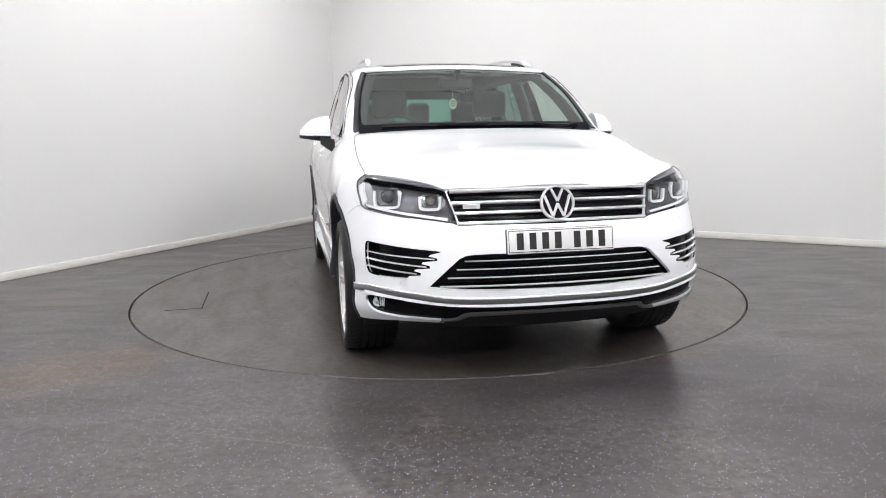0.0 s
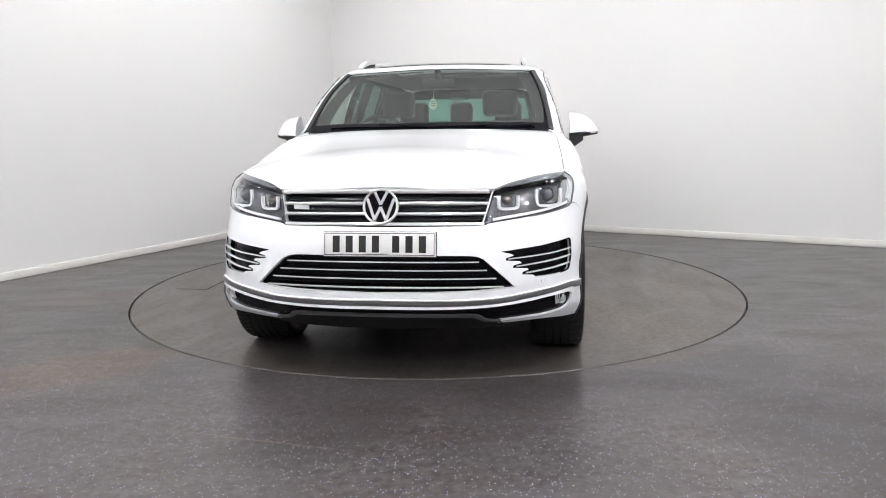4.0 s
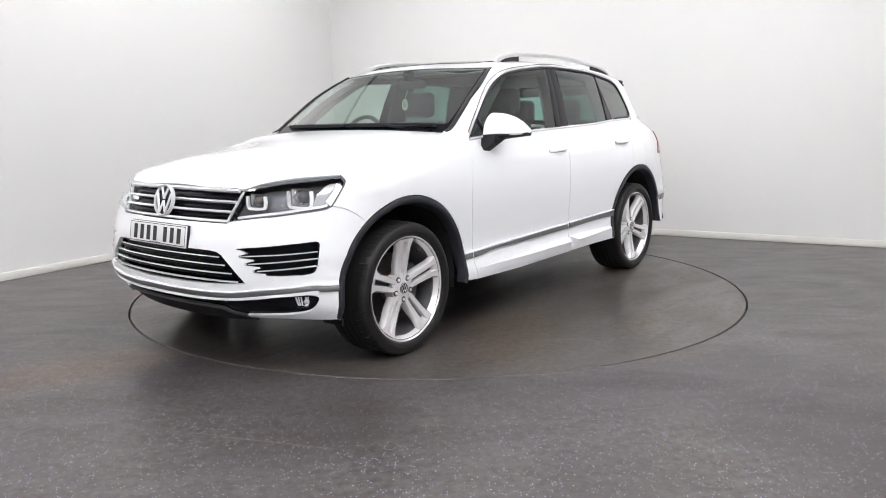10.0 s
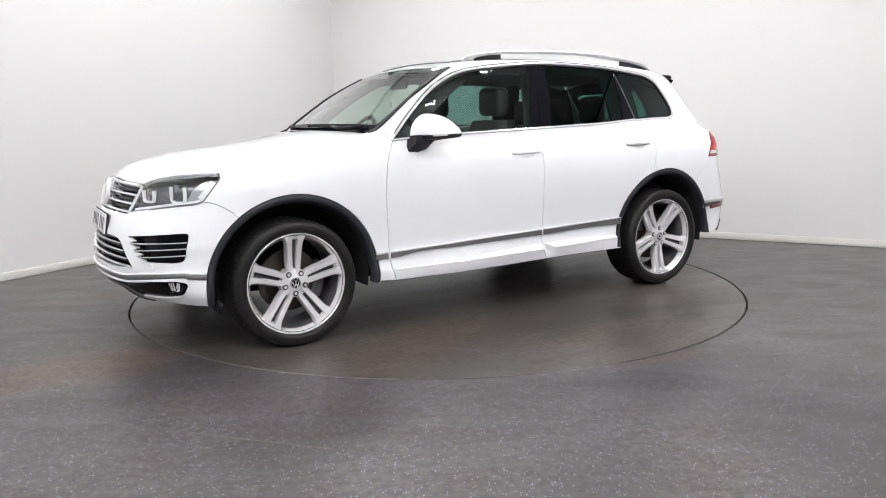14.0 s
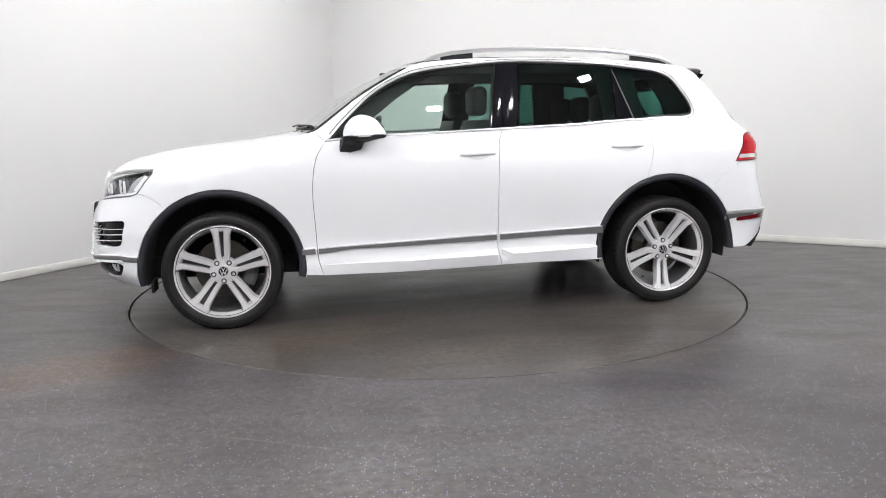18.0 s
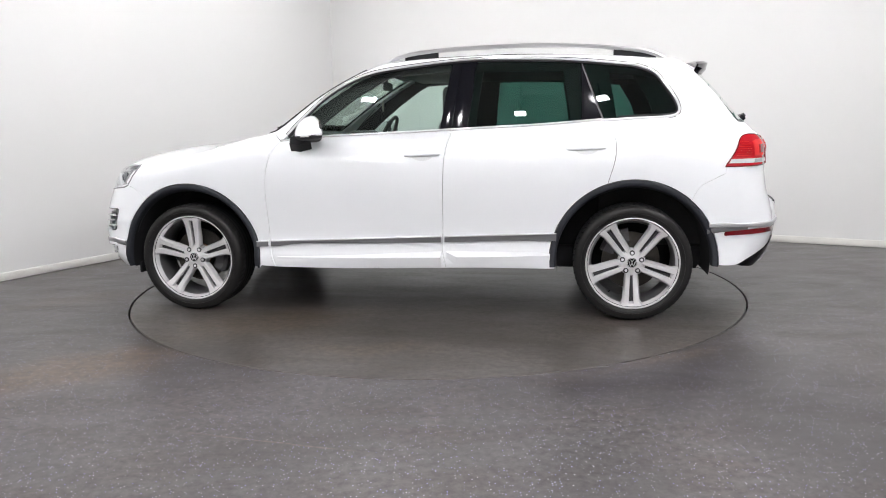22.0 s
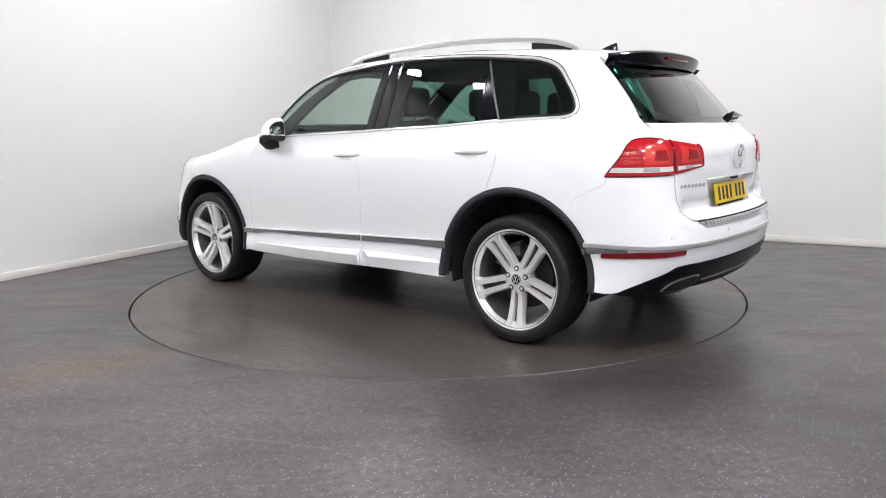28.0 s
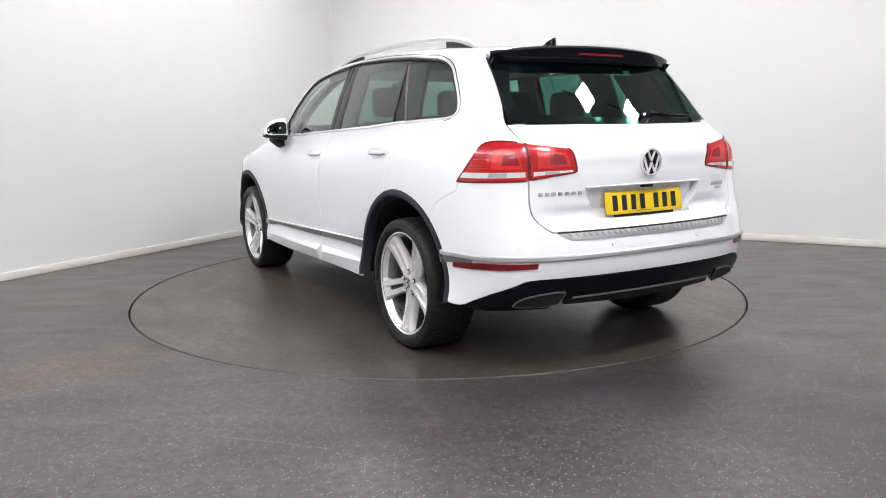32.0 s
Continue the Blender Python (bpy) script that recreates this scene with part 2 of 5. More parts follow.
def ring_mesh(profile, n=48, axis="y", closed=False, m=None, bm=None):
    """Turns a profile of (radius, along) round an axis."""
    bm = bm or bmesh.new()
    rows = []
    for k in range(n):
        a = 2 * math.pi * k / n
        c, s = math.cos(a), math.sin(a)
        row = []
        for r, h in profile:
            co = Vector((r * c, h, r * s)) if axis == "y" else Vector((r * c, r * s, h)) if axis == "z" else Vector((h, r * c, r * s))
            row.append(bm.verts.new(m @ co if m is not None else co))
        rows.append(row)
    q = len(profile)
    for k in range(n):
        a, b = rows[k], rows[(k + 1) % n]
        for i in range(q if closed else q - 1):
            bm.faces.new((a[i], a[(i + 1) % q], b[(i + 1) % q], b[i]))
    return bm


def disc_mesh(r, h0, h1, n=32, axis="y", bevel=.0, m=None, bm=None):
    p = [(.0005, h0), (r, h0), (r, h1 - bevel), (r - bevel, h1), (.0005, h1)] if bevel else [(.0005, h0), (r, h0), (r, h1), (.0005, h1)]
    return ring_mesh(p, n, axis, False, m, bm)


def smooth_path(pts, per=6, closed=False):
    """A Catmull-Rom curve through the points."""
    P = [np.asarray(p, float) for p in pts]
    n = len(P)
    out = []
    for i in range(n if closed else n - 1):
        p1, p2 = P[i], P[(i + 1) % n]
        p0 = P[i - 1] if closed or i else 2 * p1 - p2
        p3 = P[(i + 2) % n] if closed or i + 2 < n else 2 * p2 - p1
        for k in range(per):
            t = k / per
            out.append(.5 * (2 * p1 + (p2 - p0) * t + (2 * p0 - 5 * p1 + 4 * p2 - p3) * t * t + (3 * p1 - p0 - 3 * p2 + p3) * t ** 3))
    if not closed:
        out.append(P[-1])
    return np.array(out)


def sweep(path, section, ups, closed=False, caps=True, bm=None, scale=None):
    """Carries a closed section of (across, up) along a path; ups: the up direction at each point."""
    bm = bm or bmesh.new()
    P = [Vector(p) for p in path]
    n = len(P)
    rows = []
    for i, p in enumerate(P):
        a = P[i - 1] if closed or i else p
        b = P[(i + 1) % n] if closed or i < n - 1 else p
        t = (b - a).normalized()
        u = Vector(ups[i] if hasattr(ups[0], "__len__") else ups)
        side = t.cross(u).normalized()
        u = side.cross(t).normalized()
        k = scale[i] if scale is not None else 1
        rows.append([bm.verts.new(p + side * s * k + u * h * k) for s, h in section])
    q = len(section)
    for i in range(n if closed else n - 1):
        a, b = rows[i], rows[(i + 1) % n]
        for j in range(q):
            bm.faces.new((a[j], b[j], b[(j + 1) % q], a[(j + 1) % q]))
    if caps and not closed:
        bm.faces.new(rows[0])
        bm.faces.new(rows[-1][::-1])
    return bm


def tube(path, r, seg=8, closed=False, up=(0, 0, 1), bm=None, scale=None):
    sec = [(r * math.cos(2 * math.pi * k / seg), r * math.sin(2 * math.pi * k / seg)) for k in range(seg)]
    return sweep(path, sec, [up] * len(path), closed, True, bm, scale)


def loft(rows, closed_rows=True, caps=True, bm=None):
    bm = bm or bmesh.new()
    R = [[bm.verts.new(Vector(p)) for p in r] for r in rows]
    q = len(R[0])
    for a, b in zip(R, R[1:]):
        for j in range(q if closed_rows else q - 1):
            bm.faces.new((a[j], b[j], b[(j + 1) % q], a[(j + 1) % q]))
    if caps and closed_rows:
        bm.faces.new(R[0])
        bm.faces.new(R[-1][::-1])
    return bm


# ---- the car's outer skin: one smooth field, zero on the skin, in metres (x forward, y left, z up) ----
def curve(*pts):
    xs = np.array([p[0] for p in pts], float)
    ys = np.array([p[1] for p in pts], float)
    if xs[0] > xs[-1]:
        xs, ys = xs[::-1], ys[::-1]
    d = np.diff(ys) / np.diff(xs)
    m = np.empty_like(ys)
    m[0], m[-1] = d[0], d[-1]
    h = np.diff(xs)
    m[1:-1] = (d[:-1] * h[1:] + d[1:] * h[:-1]) / (h[1:] + h[:-1])

    def at(x):
        x = np.asarray(x, float)
        i = np.clip(np.searchsorted(xs, x) - 1, 0, len(xs) - 2)
        w = xs[i + 1] - xs[i]
        t = np.clip((x - xs[i]) / w, 0, 1)
        v = ((1 + 2 * t) * (1 - t) ** 2 * ys[i] + t * (1 - t) ** 2 * w * m[i]
             + t * t * (3 - 2 * t) * ys[i + 1] + t * t * (t - 1) * w * m[i + 1])
        return v + np.where(x < xs[0], (x - xs[0]) * m[0], 0) + np.where(x > xs[-1], (x - xs[-1]) * m[-1], 0)
    return at


def smax(a, b, k):
    h = np.maximum(k - np.abs(a - b), 0) / k
    return np.maximum(a, b) + h * h * k / 4


hood_z = curve((2.5, .84), (2.3, .925), (2.15, 1.0), (1.93, 1.062), (1.72, 1.096), (1.5, 1.12), (1.3, 1.147), (1.1, 1.18), (.95, 1.203), (.8, 1.205),
               (0, 1.2), (-1, 1.25), (-1.7, 1.32), (-2.2, 1.34), (-2.4, 1.33))
plan_w = curve((2.4, .75), (2.15, .855), (1.9, .934), (1.45, .963), (.8, .962), (0, .962), (-.9, .965), (-1.45, .967), (-1.9, .948), (-2.2, .90), (-2.5, .81))
sect_w = curve((.2, -.03), (.31, .004), (.36, .008), (.42, -.004), (.5, -.012), (.62, -.008), (.8, 0), (.92, -.002), (1.0, -.014), (1.06, -.03), (1.12, -.06), (1.2, -.11))
nose_x = curve((.2, 2.16), (.28, 2.25), (.36, 2.323), (.42, 2.352), (.5, 2.36), (.6, 2.345), (.7, 2.322), (.77, 2.29), (.86, 2.26), (.94, 2.235), (1.0, 2.2))
tail_x = curve((.2, -2.2), (.3, -2.28), (.4, -2.36), (.5, -2.405), (.6, -2.42), (.68, -2.41), (.735, -2.385), (.76, -2.335), (.85, -2.33), (1.0, -2.335),
               (1.1, -2.312), (1.15, -2.27), (1.2, -2.17), (1.3, -2.0))
corner_x = curve((.2, -2.2), (.3, -2.28), (.4, -2.36), (.5, -2.40), (.6, -2.408), (.7, -2.39), (.8, -2.362), (.9, -2.345), (1.0, -2.335), (1.1, -2.312), (1.15, -2.27), (1.2, -2.17), (1.3, -2.0))
roof_z = curve((.5, 1.55), (.28, 1.632), (0, 1.67), (-.3, 1.685), (-.7, 1.69), (-1.1, 1.681), (-1.5, 1.657), (-1.85, 1.618), (-2.1, 1.58))
belt_w = curve((1.2, .784), (.8, .850), (.3, .869), (-.4, .871), (-.9, .857), (-1.3, .824), (-1.7, .777), (-2.1, .715), (-2.4, .66))
screen_x = curve((1.1, 1.12), (1.185, 1.003), (1.217, .957), (1.306, .833), (1.444, .629), (1.554, .427), (1.614, .307), (1.68, .16))
back_x = curve((1.0, -2.36), (1.1, -2.31), (1.191, -2.235), (1.275, -2.152), (1.4, -2.04), (1.513, -1.935), (1.62, -1.84))


def cabin(x, y, z):
    a = np.abs(y)
    gside = (a - belt_w(x) + .242 * (z - 1.15) + .16 * (z - 1.15) ** 2) * .96
    groof = z - roof_z(x) + .075 * a * a
    gscreen = (x - screen_x(z) + .2 * a * a) * .52
    gback = (back_x(z) - .01 + .23 * a * a - x) * .72
    return smax(smax(smax(gside, groof, .075), gscreen, .05), gback, .07)


def screen_sheet(x, y, z):
    return (x - .957 + 1.52 * (z - 1.217) + .2 * y * y) * .52


def back_sheet(x, y, z):
    return (-2.235 + .965 * (z - 1.191) + .13 * y * y - x) * .72


def hull(x, y, z):
    a = np.abs(y)
    side = a - plan_w(x) - sect_w(z) + .072 * np.clip((x - 1.62) / .36, 0, 1) * np.clip((z - .60) / .28, 0, 1) + .012 * np.clip((x - 1.75) / .3, 0, 1) * np.clip((z - .45) / .1, 0, 1) + .042 * np.clip((-1.55 - x) / .5, 0, 1) * np.clip((z - .62) / .33, 0, 1)
    crown = .135 - .08 * np.clip((1.7 - x) / .65, 0, 1) ** 1.5 * np.clip((x - .6) / .3, 0, 1)
    top = z - hood_z(x) + crown * a * a
    front = x - nose_x(z) + .25 * a * a + np.interp(z, (.5, .68, .95), (.14, .09, .04)) * a ** 4
    fade = np.clip((a - .57) / .1, 0, 1)
    rear = tail_x(z) * (1 - fade) + corner_x(z) * fade + .15 * a * a + .1 * a ** 4 - x
    low = smax(smax(smax(side, top, .09), front, .13), rear, .12)
    return smax(low, .2 - z, .05)


def skin(x, y, z):
    cab = smax(cabin(x, y, z), 1.04 - z, .1)
    return -smax(-hull(x, y, z), -cab, .05)


def skin_normal(P, field=skin):
    e = 1e-4
    g = np.stack([field(*(P + e * v).T) - field(*(P - e * v).T) for v in np.eye(3)], 1)
    return g / np.maximum(np.linalg.norm(g, axis=1), 1e-9)[:, None]


def cast(o, d, far, near, field=skin):
    """Where rays that come in from o + far * d towards o + near * d meet the skin."""
    n = 60
    k = np.linspace(0, 1, n)[None, :]
    t = far + (near - far) * k
    P = o[:, None, :] + t[:, :, None] * d[:, None, :]
    v = field(P[..., 0], P[..., 1], P[..., 2])
    first = np.argmax(v < 0, 1)
    first = np.where((v < 0).any(1), first, np.argmin(v, 1))
    first = np.clip(first, 1, n - 1)
    hi = far + (near - far) * (first - 1) / (n - 1)
    lo = far + (near - far) * first / (n - 1)
    for _ in range(24):
        mid = (hi + lo) / 2
        q = o + mid[:, None] * d
        inside = field(q[:, 0], q[:, 1], q[:, 2]) < 0
        lo = np.where(inside, mid, lo)
        hi = np.where(inside, hi, mid)
    return o + ((hi + lo) / 2)[:, None] * d


# ---- panels laid on the skin ----
class Way:
    """A direction from which a panel is laid on the skin: uv() flattens points, rays() lifts them again."""

    def __init__(self, kind, sign=1):
        self.kind, self.sign = kind, sign

    def uv(self, P):
        P = np.atleast_2d(np.asarray(P, float))
        x, y, z = P[:, 0], P[:, 1], P[:, 2]
        k = self.kind
        if k == "side":
            return np.stack([x, z], 1)
        if k == "top":
            return np.stack([x, y], 1)
        if k == "front":
            return np.stack([np.arctan2(y, x - 1.0) * 1.2, z], 1)
        if k == "rear":
            return np.stack([np.arctan2(y, -1.0 - x) * 1.3, z], 1)
        if k == "slant":
            return np.stack([x, z * .82 - y * self.sign * .57], 1)
        if k == "screen":
            return np.stack([y, z * .52 - x * .854], 1)
        if k == "back":
            return np.stack([y, z * .72 + x * .694], 1)

    def lift(self, U, field=skin):
        u, v = U[:, 0], U[:, 1]
        o = np.zeros((len(U), 3))
        d = np.zeros((len(U), 3))
        k = self.kind
        if k == "side":
            o[:, 0], o[:, 2], d[:, 1] = u, v, self.sign
            return cast(o, d, 1.3, .3, field)
        if k == "top":
            o[:, 0], o[:, 1], d[:, 2] = u, v, 1
            return cast(o, d, 2.0, .5, field)
        if k in ("front", "rear"):
            a = u / (1.2 if k == "front" else 1.3)
            s = 1 if k == "front" else -1
            o[:, 0], o[:, 2], d[:, 0], d[:, 1] = s, v, s * np.cos(a), np.sin(a)
            return cast(o, d, 1.8, .4, field)
        if k == "slant":
            o[:, 0], o[:, 1], o[:, 2] = u, -v * self.sign * .57, v * .82
            d[:, 1], d[:, 2] = self.sign * .82, .57
            n = np.hypot(.82, .57)
            return cast(o / n ** 2 * np.array([n ** 2, 1, 1]), d / n, 2.3, .3, field)
        if k == "screen":
            o[:, 0], o[:, 1], o[:, 2] = -.854 * v, u, .52 * v
            d[:, 0], d[:, 2] = .52, .854
            return cast(o, d, 2.6, .6, field)
        if k == "back":
            o[:, 0], o[:, 1], o[:, 2] = .694 * v, u, .72 * v
            d[:, 0], d[:, 2] = -.72, .694
            return cast(o, d, 3.2, .6, field)


def inside(U, poly):
    x, y = U[:, 0][:, None], U[:, 1][:, None]
    a, b = poly, np.roll(poly, -1, 0)
    with np.errstate(divide="ignore", invalid="ignore"):
        c = ((a[:, 1] > y) != (b[:, 1] > y)) & (x < (b[:, 0] - a[:, 0]) * (y - a[:, 1]) / (b[:, 1] - a[:, 1]) + a[:, 0])
    return c.sum(1) % 2 == 1


def dense(poly, step):
    out = []
    for a, b in zip(poly, np.roll(poly, -1, 0)):
        n = max(1, int(np.ceil(np.linalg.norm(b - a) / step)))
        out += [a + (b - a) * k / n for k in range(n)]
    return np.array(out)


def area2(poly):
    a, b = poly, np.roll(poly, -1, 0)
    return (a[:, 0] * b[:, 1] - b[:, 0] * a[:, 1]).sum() / 2


def inset(poly, g):
    s = 1 if area2(poly) > 0 else -1
    a, b = np.roll(poly, 1, 0), np.roll(poly, -1, 0)
    t = b - a
    t /= np.maximum(np.linalg.norm(t, axis=1), 1e-9)[:, None]
    return poly + g * s * np.stack([-t[:, 1], t[:, 0]], 1)


def edge_gap(U, loop):
    a, b = loop, np.roll(loop, -1, 0)
    d = (b - a)[None]
    w = U[:, None] - a[None]
    t = np.clip((w * d).sum(2) / np.maximum((d * d).sum(2), 1e-12), 0, 1)
    return np.sqrt(((w - t[..., None] * d) ** 2).sum(2).min(1))


def panel(name, way, loops, material, parent, step=.045, off=0.0, gap=.0018, lip=.02, label="", fine=.02, field=skin, shade=None):
    """A sheet laid on the skin inside the first loop and outside the others, with turned-in edges."""
    from mathutils.geometry import delaunay_2d_cdt
    L = []
    for i, l in enumerate(loops):
        U = way.uv(l)
        U = U[np.concatenate([[True], np.linalg.norm(np.diff(U, axis=0), axis=1) > 1e-4])]
        if np.linalg.norm(U[0] - U[-1]) < 1e-4:
            U = U[:-1]
        U = dense(U, fine)
        L.append(inset(U, gap if i == 0 else -gap) if gap else U)
    lo, hi = L[0].min(0), L[0].max(0)
    nx, ny = np.maximum(np.ceil((hi - lo) / step).astype(int), 1) + 1
    gx, gy = np.meshgrid(np.linspace(lo[0], hi[0], nx), np.linspace(lo[1], hi[1], ny))
    gx = gx + (np.arange(ny) % 2)[:, None] * step * .25
    G = np.stack([gx.ravel(), gy.ravel()], 1)
    G = G[inside(G, L[0])]
    for i, l in enumerate(L):
        if len(G):
            ok = edge_gap(G, l) > step * .4
            if i:
                ok &= ~inside(G, l)
            G = G[ok]
    pts, edges = [], []
    for l in L:
        s = len(pts)
        pts += [Vector(p) for p in l]
        edges += [(s + k, s + (k + 1) % len(l)) for k in range(len(l))]
    pts += [Vector(p) for p in G]
    V, _, F, *_ = delaunay_2d_cdt(pts, edges, [], 0, 1e-6, False)
    V = np.array([tuple(v) for v in V])
    F = np.array(F)
    C = V[F].mean(1)
    keep = inside(C, L[0])
    for l in L[1:]:
        keep &= ~inside(C, l)
    F = F[keep]
    P = way.lift(V, field)
    N = skin_normal(P, field)
    P = P + off * N
    fn = np.cross(P[F[:, 1]] - P[F[:, 0]], P[F[:, 2]] - P[F[:, 0]])
    turn = (fn * N[F].mean(1)).sum(1) < 0
    F[turn] = F[turn][:, ::-1]
    if shade:
        N = skin_normal(P, shade)
    verts, norms, faces = list(P), list(N), [tuple(f) for f in F]
    if lip:
        count = {}
        for f in faces:
            for a, b in zip(f, f[1:] + f[:1]):
                count[(a, b)] = 1
        rim = [e for e in count if (e[1], e[0]) not in count]
        made = {}

        def twin(i, out):
            if i not in made:
                verts.append(P[i])
                verts.append(P[i] - lip * N[i])
                norms.append(out)
                norms.append(out)
                made[i] = len(verts) - 2
            return made[i]
        for a, b in rim:
            o = np.cross(P[b] - P[a], N[a])
            o /= max(np.linalg.norm(o), 1e-9)
            i, j = twin(a, o), twin(b, o)
            faces.append((i, i + 1, j + 1, j))
    return link(name, verts, faces, material, parent, label, norms)


def on_skin(way, pts, off=0.0):
    P = way.lift(way.uv(pts))
    N = skin_normal(P)
    return P + off * N, N


def strip(name, way, pts, width, material, parent, height=.006, label="", base=0.0, closed=False, taper=None):
    """A thin raised moulding that follows the skin."""
    P, N = on_skin(way, pts, base)
    w, h = width / 2, height
    sec = [(-w, -.004), (-w, h * .55), (-w * .6, h), (w * .6, h), (w, h * .55), (w, -.004)]
    return part(name, sweep(P, sec, N, closed, True, None, taper), material, parent, label)


def mir(pts, s):
    P = np.array(pts, float)
    P[:, 1] *= s
    return P


def both(half):
    """A loop from its left half, which starts and ends on the centre line."""
    P = np.array(half, float)
    Q = P[::-1].copy()
    Q[:, 1] *= -1
    return np.concatenate([P, Q])


def arc(cx, cz, r, a0, a1, n=28):
    return [(cx + r * math.cos(radians(a0 + (a1 - a0) * k / n)), .95, cz + r * math.sin(radians(a0 + (a1 - a0) * k / n))) for k in range(n + 1)]


def xz(pts, y=.95):
    return [(x, y, z) for x, z in pts]


# ---- room ----
def room():
    turn = Matrix.Translation((*CORNER, 0)) @ Matrix.Rotation(radians(ROOM_TURN), 4, "Z")
    # in the room's own axes: x along the right-hand wall, -y along the left-hand wall, corner at the origin
    WX, WY, H = 12.0, 14.0, 4.2

    def place(bm):
        bmesh.ops.transform(bm, matrix=turn, verts=bm.verts[:])
        return bm
    # the floor: a sheet with a round hole for the turntable
    bm = bmesh.new()
    n = 128
    inner = [bm.verts.new((TABLE_R * math.cos(2 * math.pi * k / n), TABLE_R * math.sin(2 * math.pi * k / n), 0)) for k in range(n)]
    low = [bm.verts.new((v.co.x, v.co.y, -.05)) for v in inner]
    corners = [turn @ Vector(c) for c in ((-.1, .1, 0), (-.1, -WY - .1, 0), (WX + .1, -WY - .1, 0), (WX + .1, .1, 0))]
    far = []
    for k in range(n):
        d = Vector((math.cos(2 * math.pi * k / n), math.sin(2 * math.pi * k / n), 0))
        best = 99
        for a, b in zip(corners, corners[1:] + corners[:1]):
            e = b - a
            den = d.x * e.y - d.y * e.x
            if abs(den) > 1e-6:
                t = (a.x * e.y - a.y * e.x) / den
                if 0 < t < best:
                    best = t
        far.append(bm.verts.new(d * best))
    for k in range(n):
        j = (k + 1) % n
        bm.faces.new((inner[k], inner[j], far[j], far[k]))
        bm.faces.new((inner[k], low[k], low[j], inner[j]))
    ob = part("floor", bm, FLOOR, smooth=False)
    tagged(ob, "dark grey safety vinyl floor with glittering flecks and scuffs", "floor", kind="structure")
    pit = part("turntable_pit", disc_mesh(TABLE_R, -.08, -.05, 96, "z"), GROOVE)
    tagged(pit, "black pit below the turntable", "floor", kind="structure")
    walls = (("wall_north", (0, 0, 0), (WX, .15, H)), ("wall_west", (-.15, -WY, 0), (0, .15, H)),
             ("wall_east", (WX, -WY, 0), (WX + .15, .15, H)), ("wall_south", (-.15, -WY - .15, 0), (WX + .15, -WY, H)))
    for name, lo, hi in walls:
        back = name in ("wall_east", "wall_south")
        tagged(part(name, place(box(lo, hi)), WALL_BACK if back else WALL, smooth=False), "unseen studio wall, grey set for fill light and reflections" if back else "plain white painted studio wall", "wall", kind="structure")
    skirts = (((.002, -.018, 0), (WX, -.001, .068)), ((.001, -WY, 0), (.018, -.018, .068)))
    for lo, hi in skirts:
        tagged(part("baseboard", place(box(lo, hi, .005)), SKIRT), "cream painted skirting board along the wall", "baseboard", kind="structure")
    tagged(part("ceiling", place(box((-.15, -WY - .15, H + .25), (WX + .15, .15, H + .4))), CEIL, smooth=False), "pale grey matt ceiling", "ceiling", kind="structure")


def lamps():
    first = None
    for x, y in LAMP_AND_FILL_SPOTS:
        m = Matrix.Translation((x, y, LAMP_Z)) @ Matrix.Rotation(math.atan2(y, x), 4, "Z")
        if first is None:
            root = new("ceiling_light")
            tagged(root, "square white LED panel hung from the ceiling, some of them added fill", "lamp", "square ceiling lights")
            fr = box((-.13, -.13, -.02), (.13, .13, .04), .008)
            part("frame", fr, PANEL_FRAME, root)
            part("diffuser", box((-.11, -.11, -.026), (.11, .11, -.0205)), PANEL_GLOW, root, "glowing white diffuser", smooth=False)
            part("hanger", box((-.01, -.01, .04), (.01, .01, .52)), BLACK_MATT, root)
            root.matrix_basis = m
            first = root
        else:
            copy_thing(first, m)


def turntable():
    root = new("turntable")
    tagged(root, "round dark vinyl turntable flush with the floor", "turntable")
    r = TABLE_R - .012
    bm = ring_mesh([(.001, 0), (.7, 0), (1.4, 0), (r - .004, 0), (r, -.004), (r, -.05)], 160, "z")
    part("platform", bm, DISC, root)
    # hatch: a square lid with a narrow dark joint
    hx, hy, hw, hl = .115, -1.865, .125, .26
    bm = bmesh.new()
    for a, b in (((-hl, hw - .008), (hl, hw)), ((hl - .010, -hw), (hl, hw - .008))):
        box_into(bm, (hx + a[0], hy + a[1], .0004), (hx + b[0], hy + b[1], .0016))
    part("hatch_joint", bm, GROOVE, root, "dark joint round the hatch", smooth=False)
    part("hatch", box((hx - hl + .01, hy - hw + .01, .0006), (hx + hl - .011, hy + hw - .01, .0014)), DISC, root, "square access hatch", smooth=False)
    return root


room()
lamps()
table = turntable()


# ---- the car (x forward, y to its left, z up; origin on the ground midway between the axles) ----
car = new("car")
tagged(car, "white five-door SUV with chrome grille and black arches, on the turntable", "car")
SIDE = {1: Way("side", 1), -1: Way("side", -1)}
SLANT = {1: Way("slant", 1), -1: Way("slant", -1)}
TOP, FRONT, REAR, SCREEN, BACK = Way("top"), Way("front"), Way("rear"), Way("screen"), Way("back")
FA, RA = (1.447, .363, .497), (-1.448, .374, .508)   # wheel arches: centre x, z, radius



def lay(way, pts, per=6):
    return on_skin(way, smooth_path(pts, per))[0]


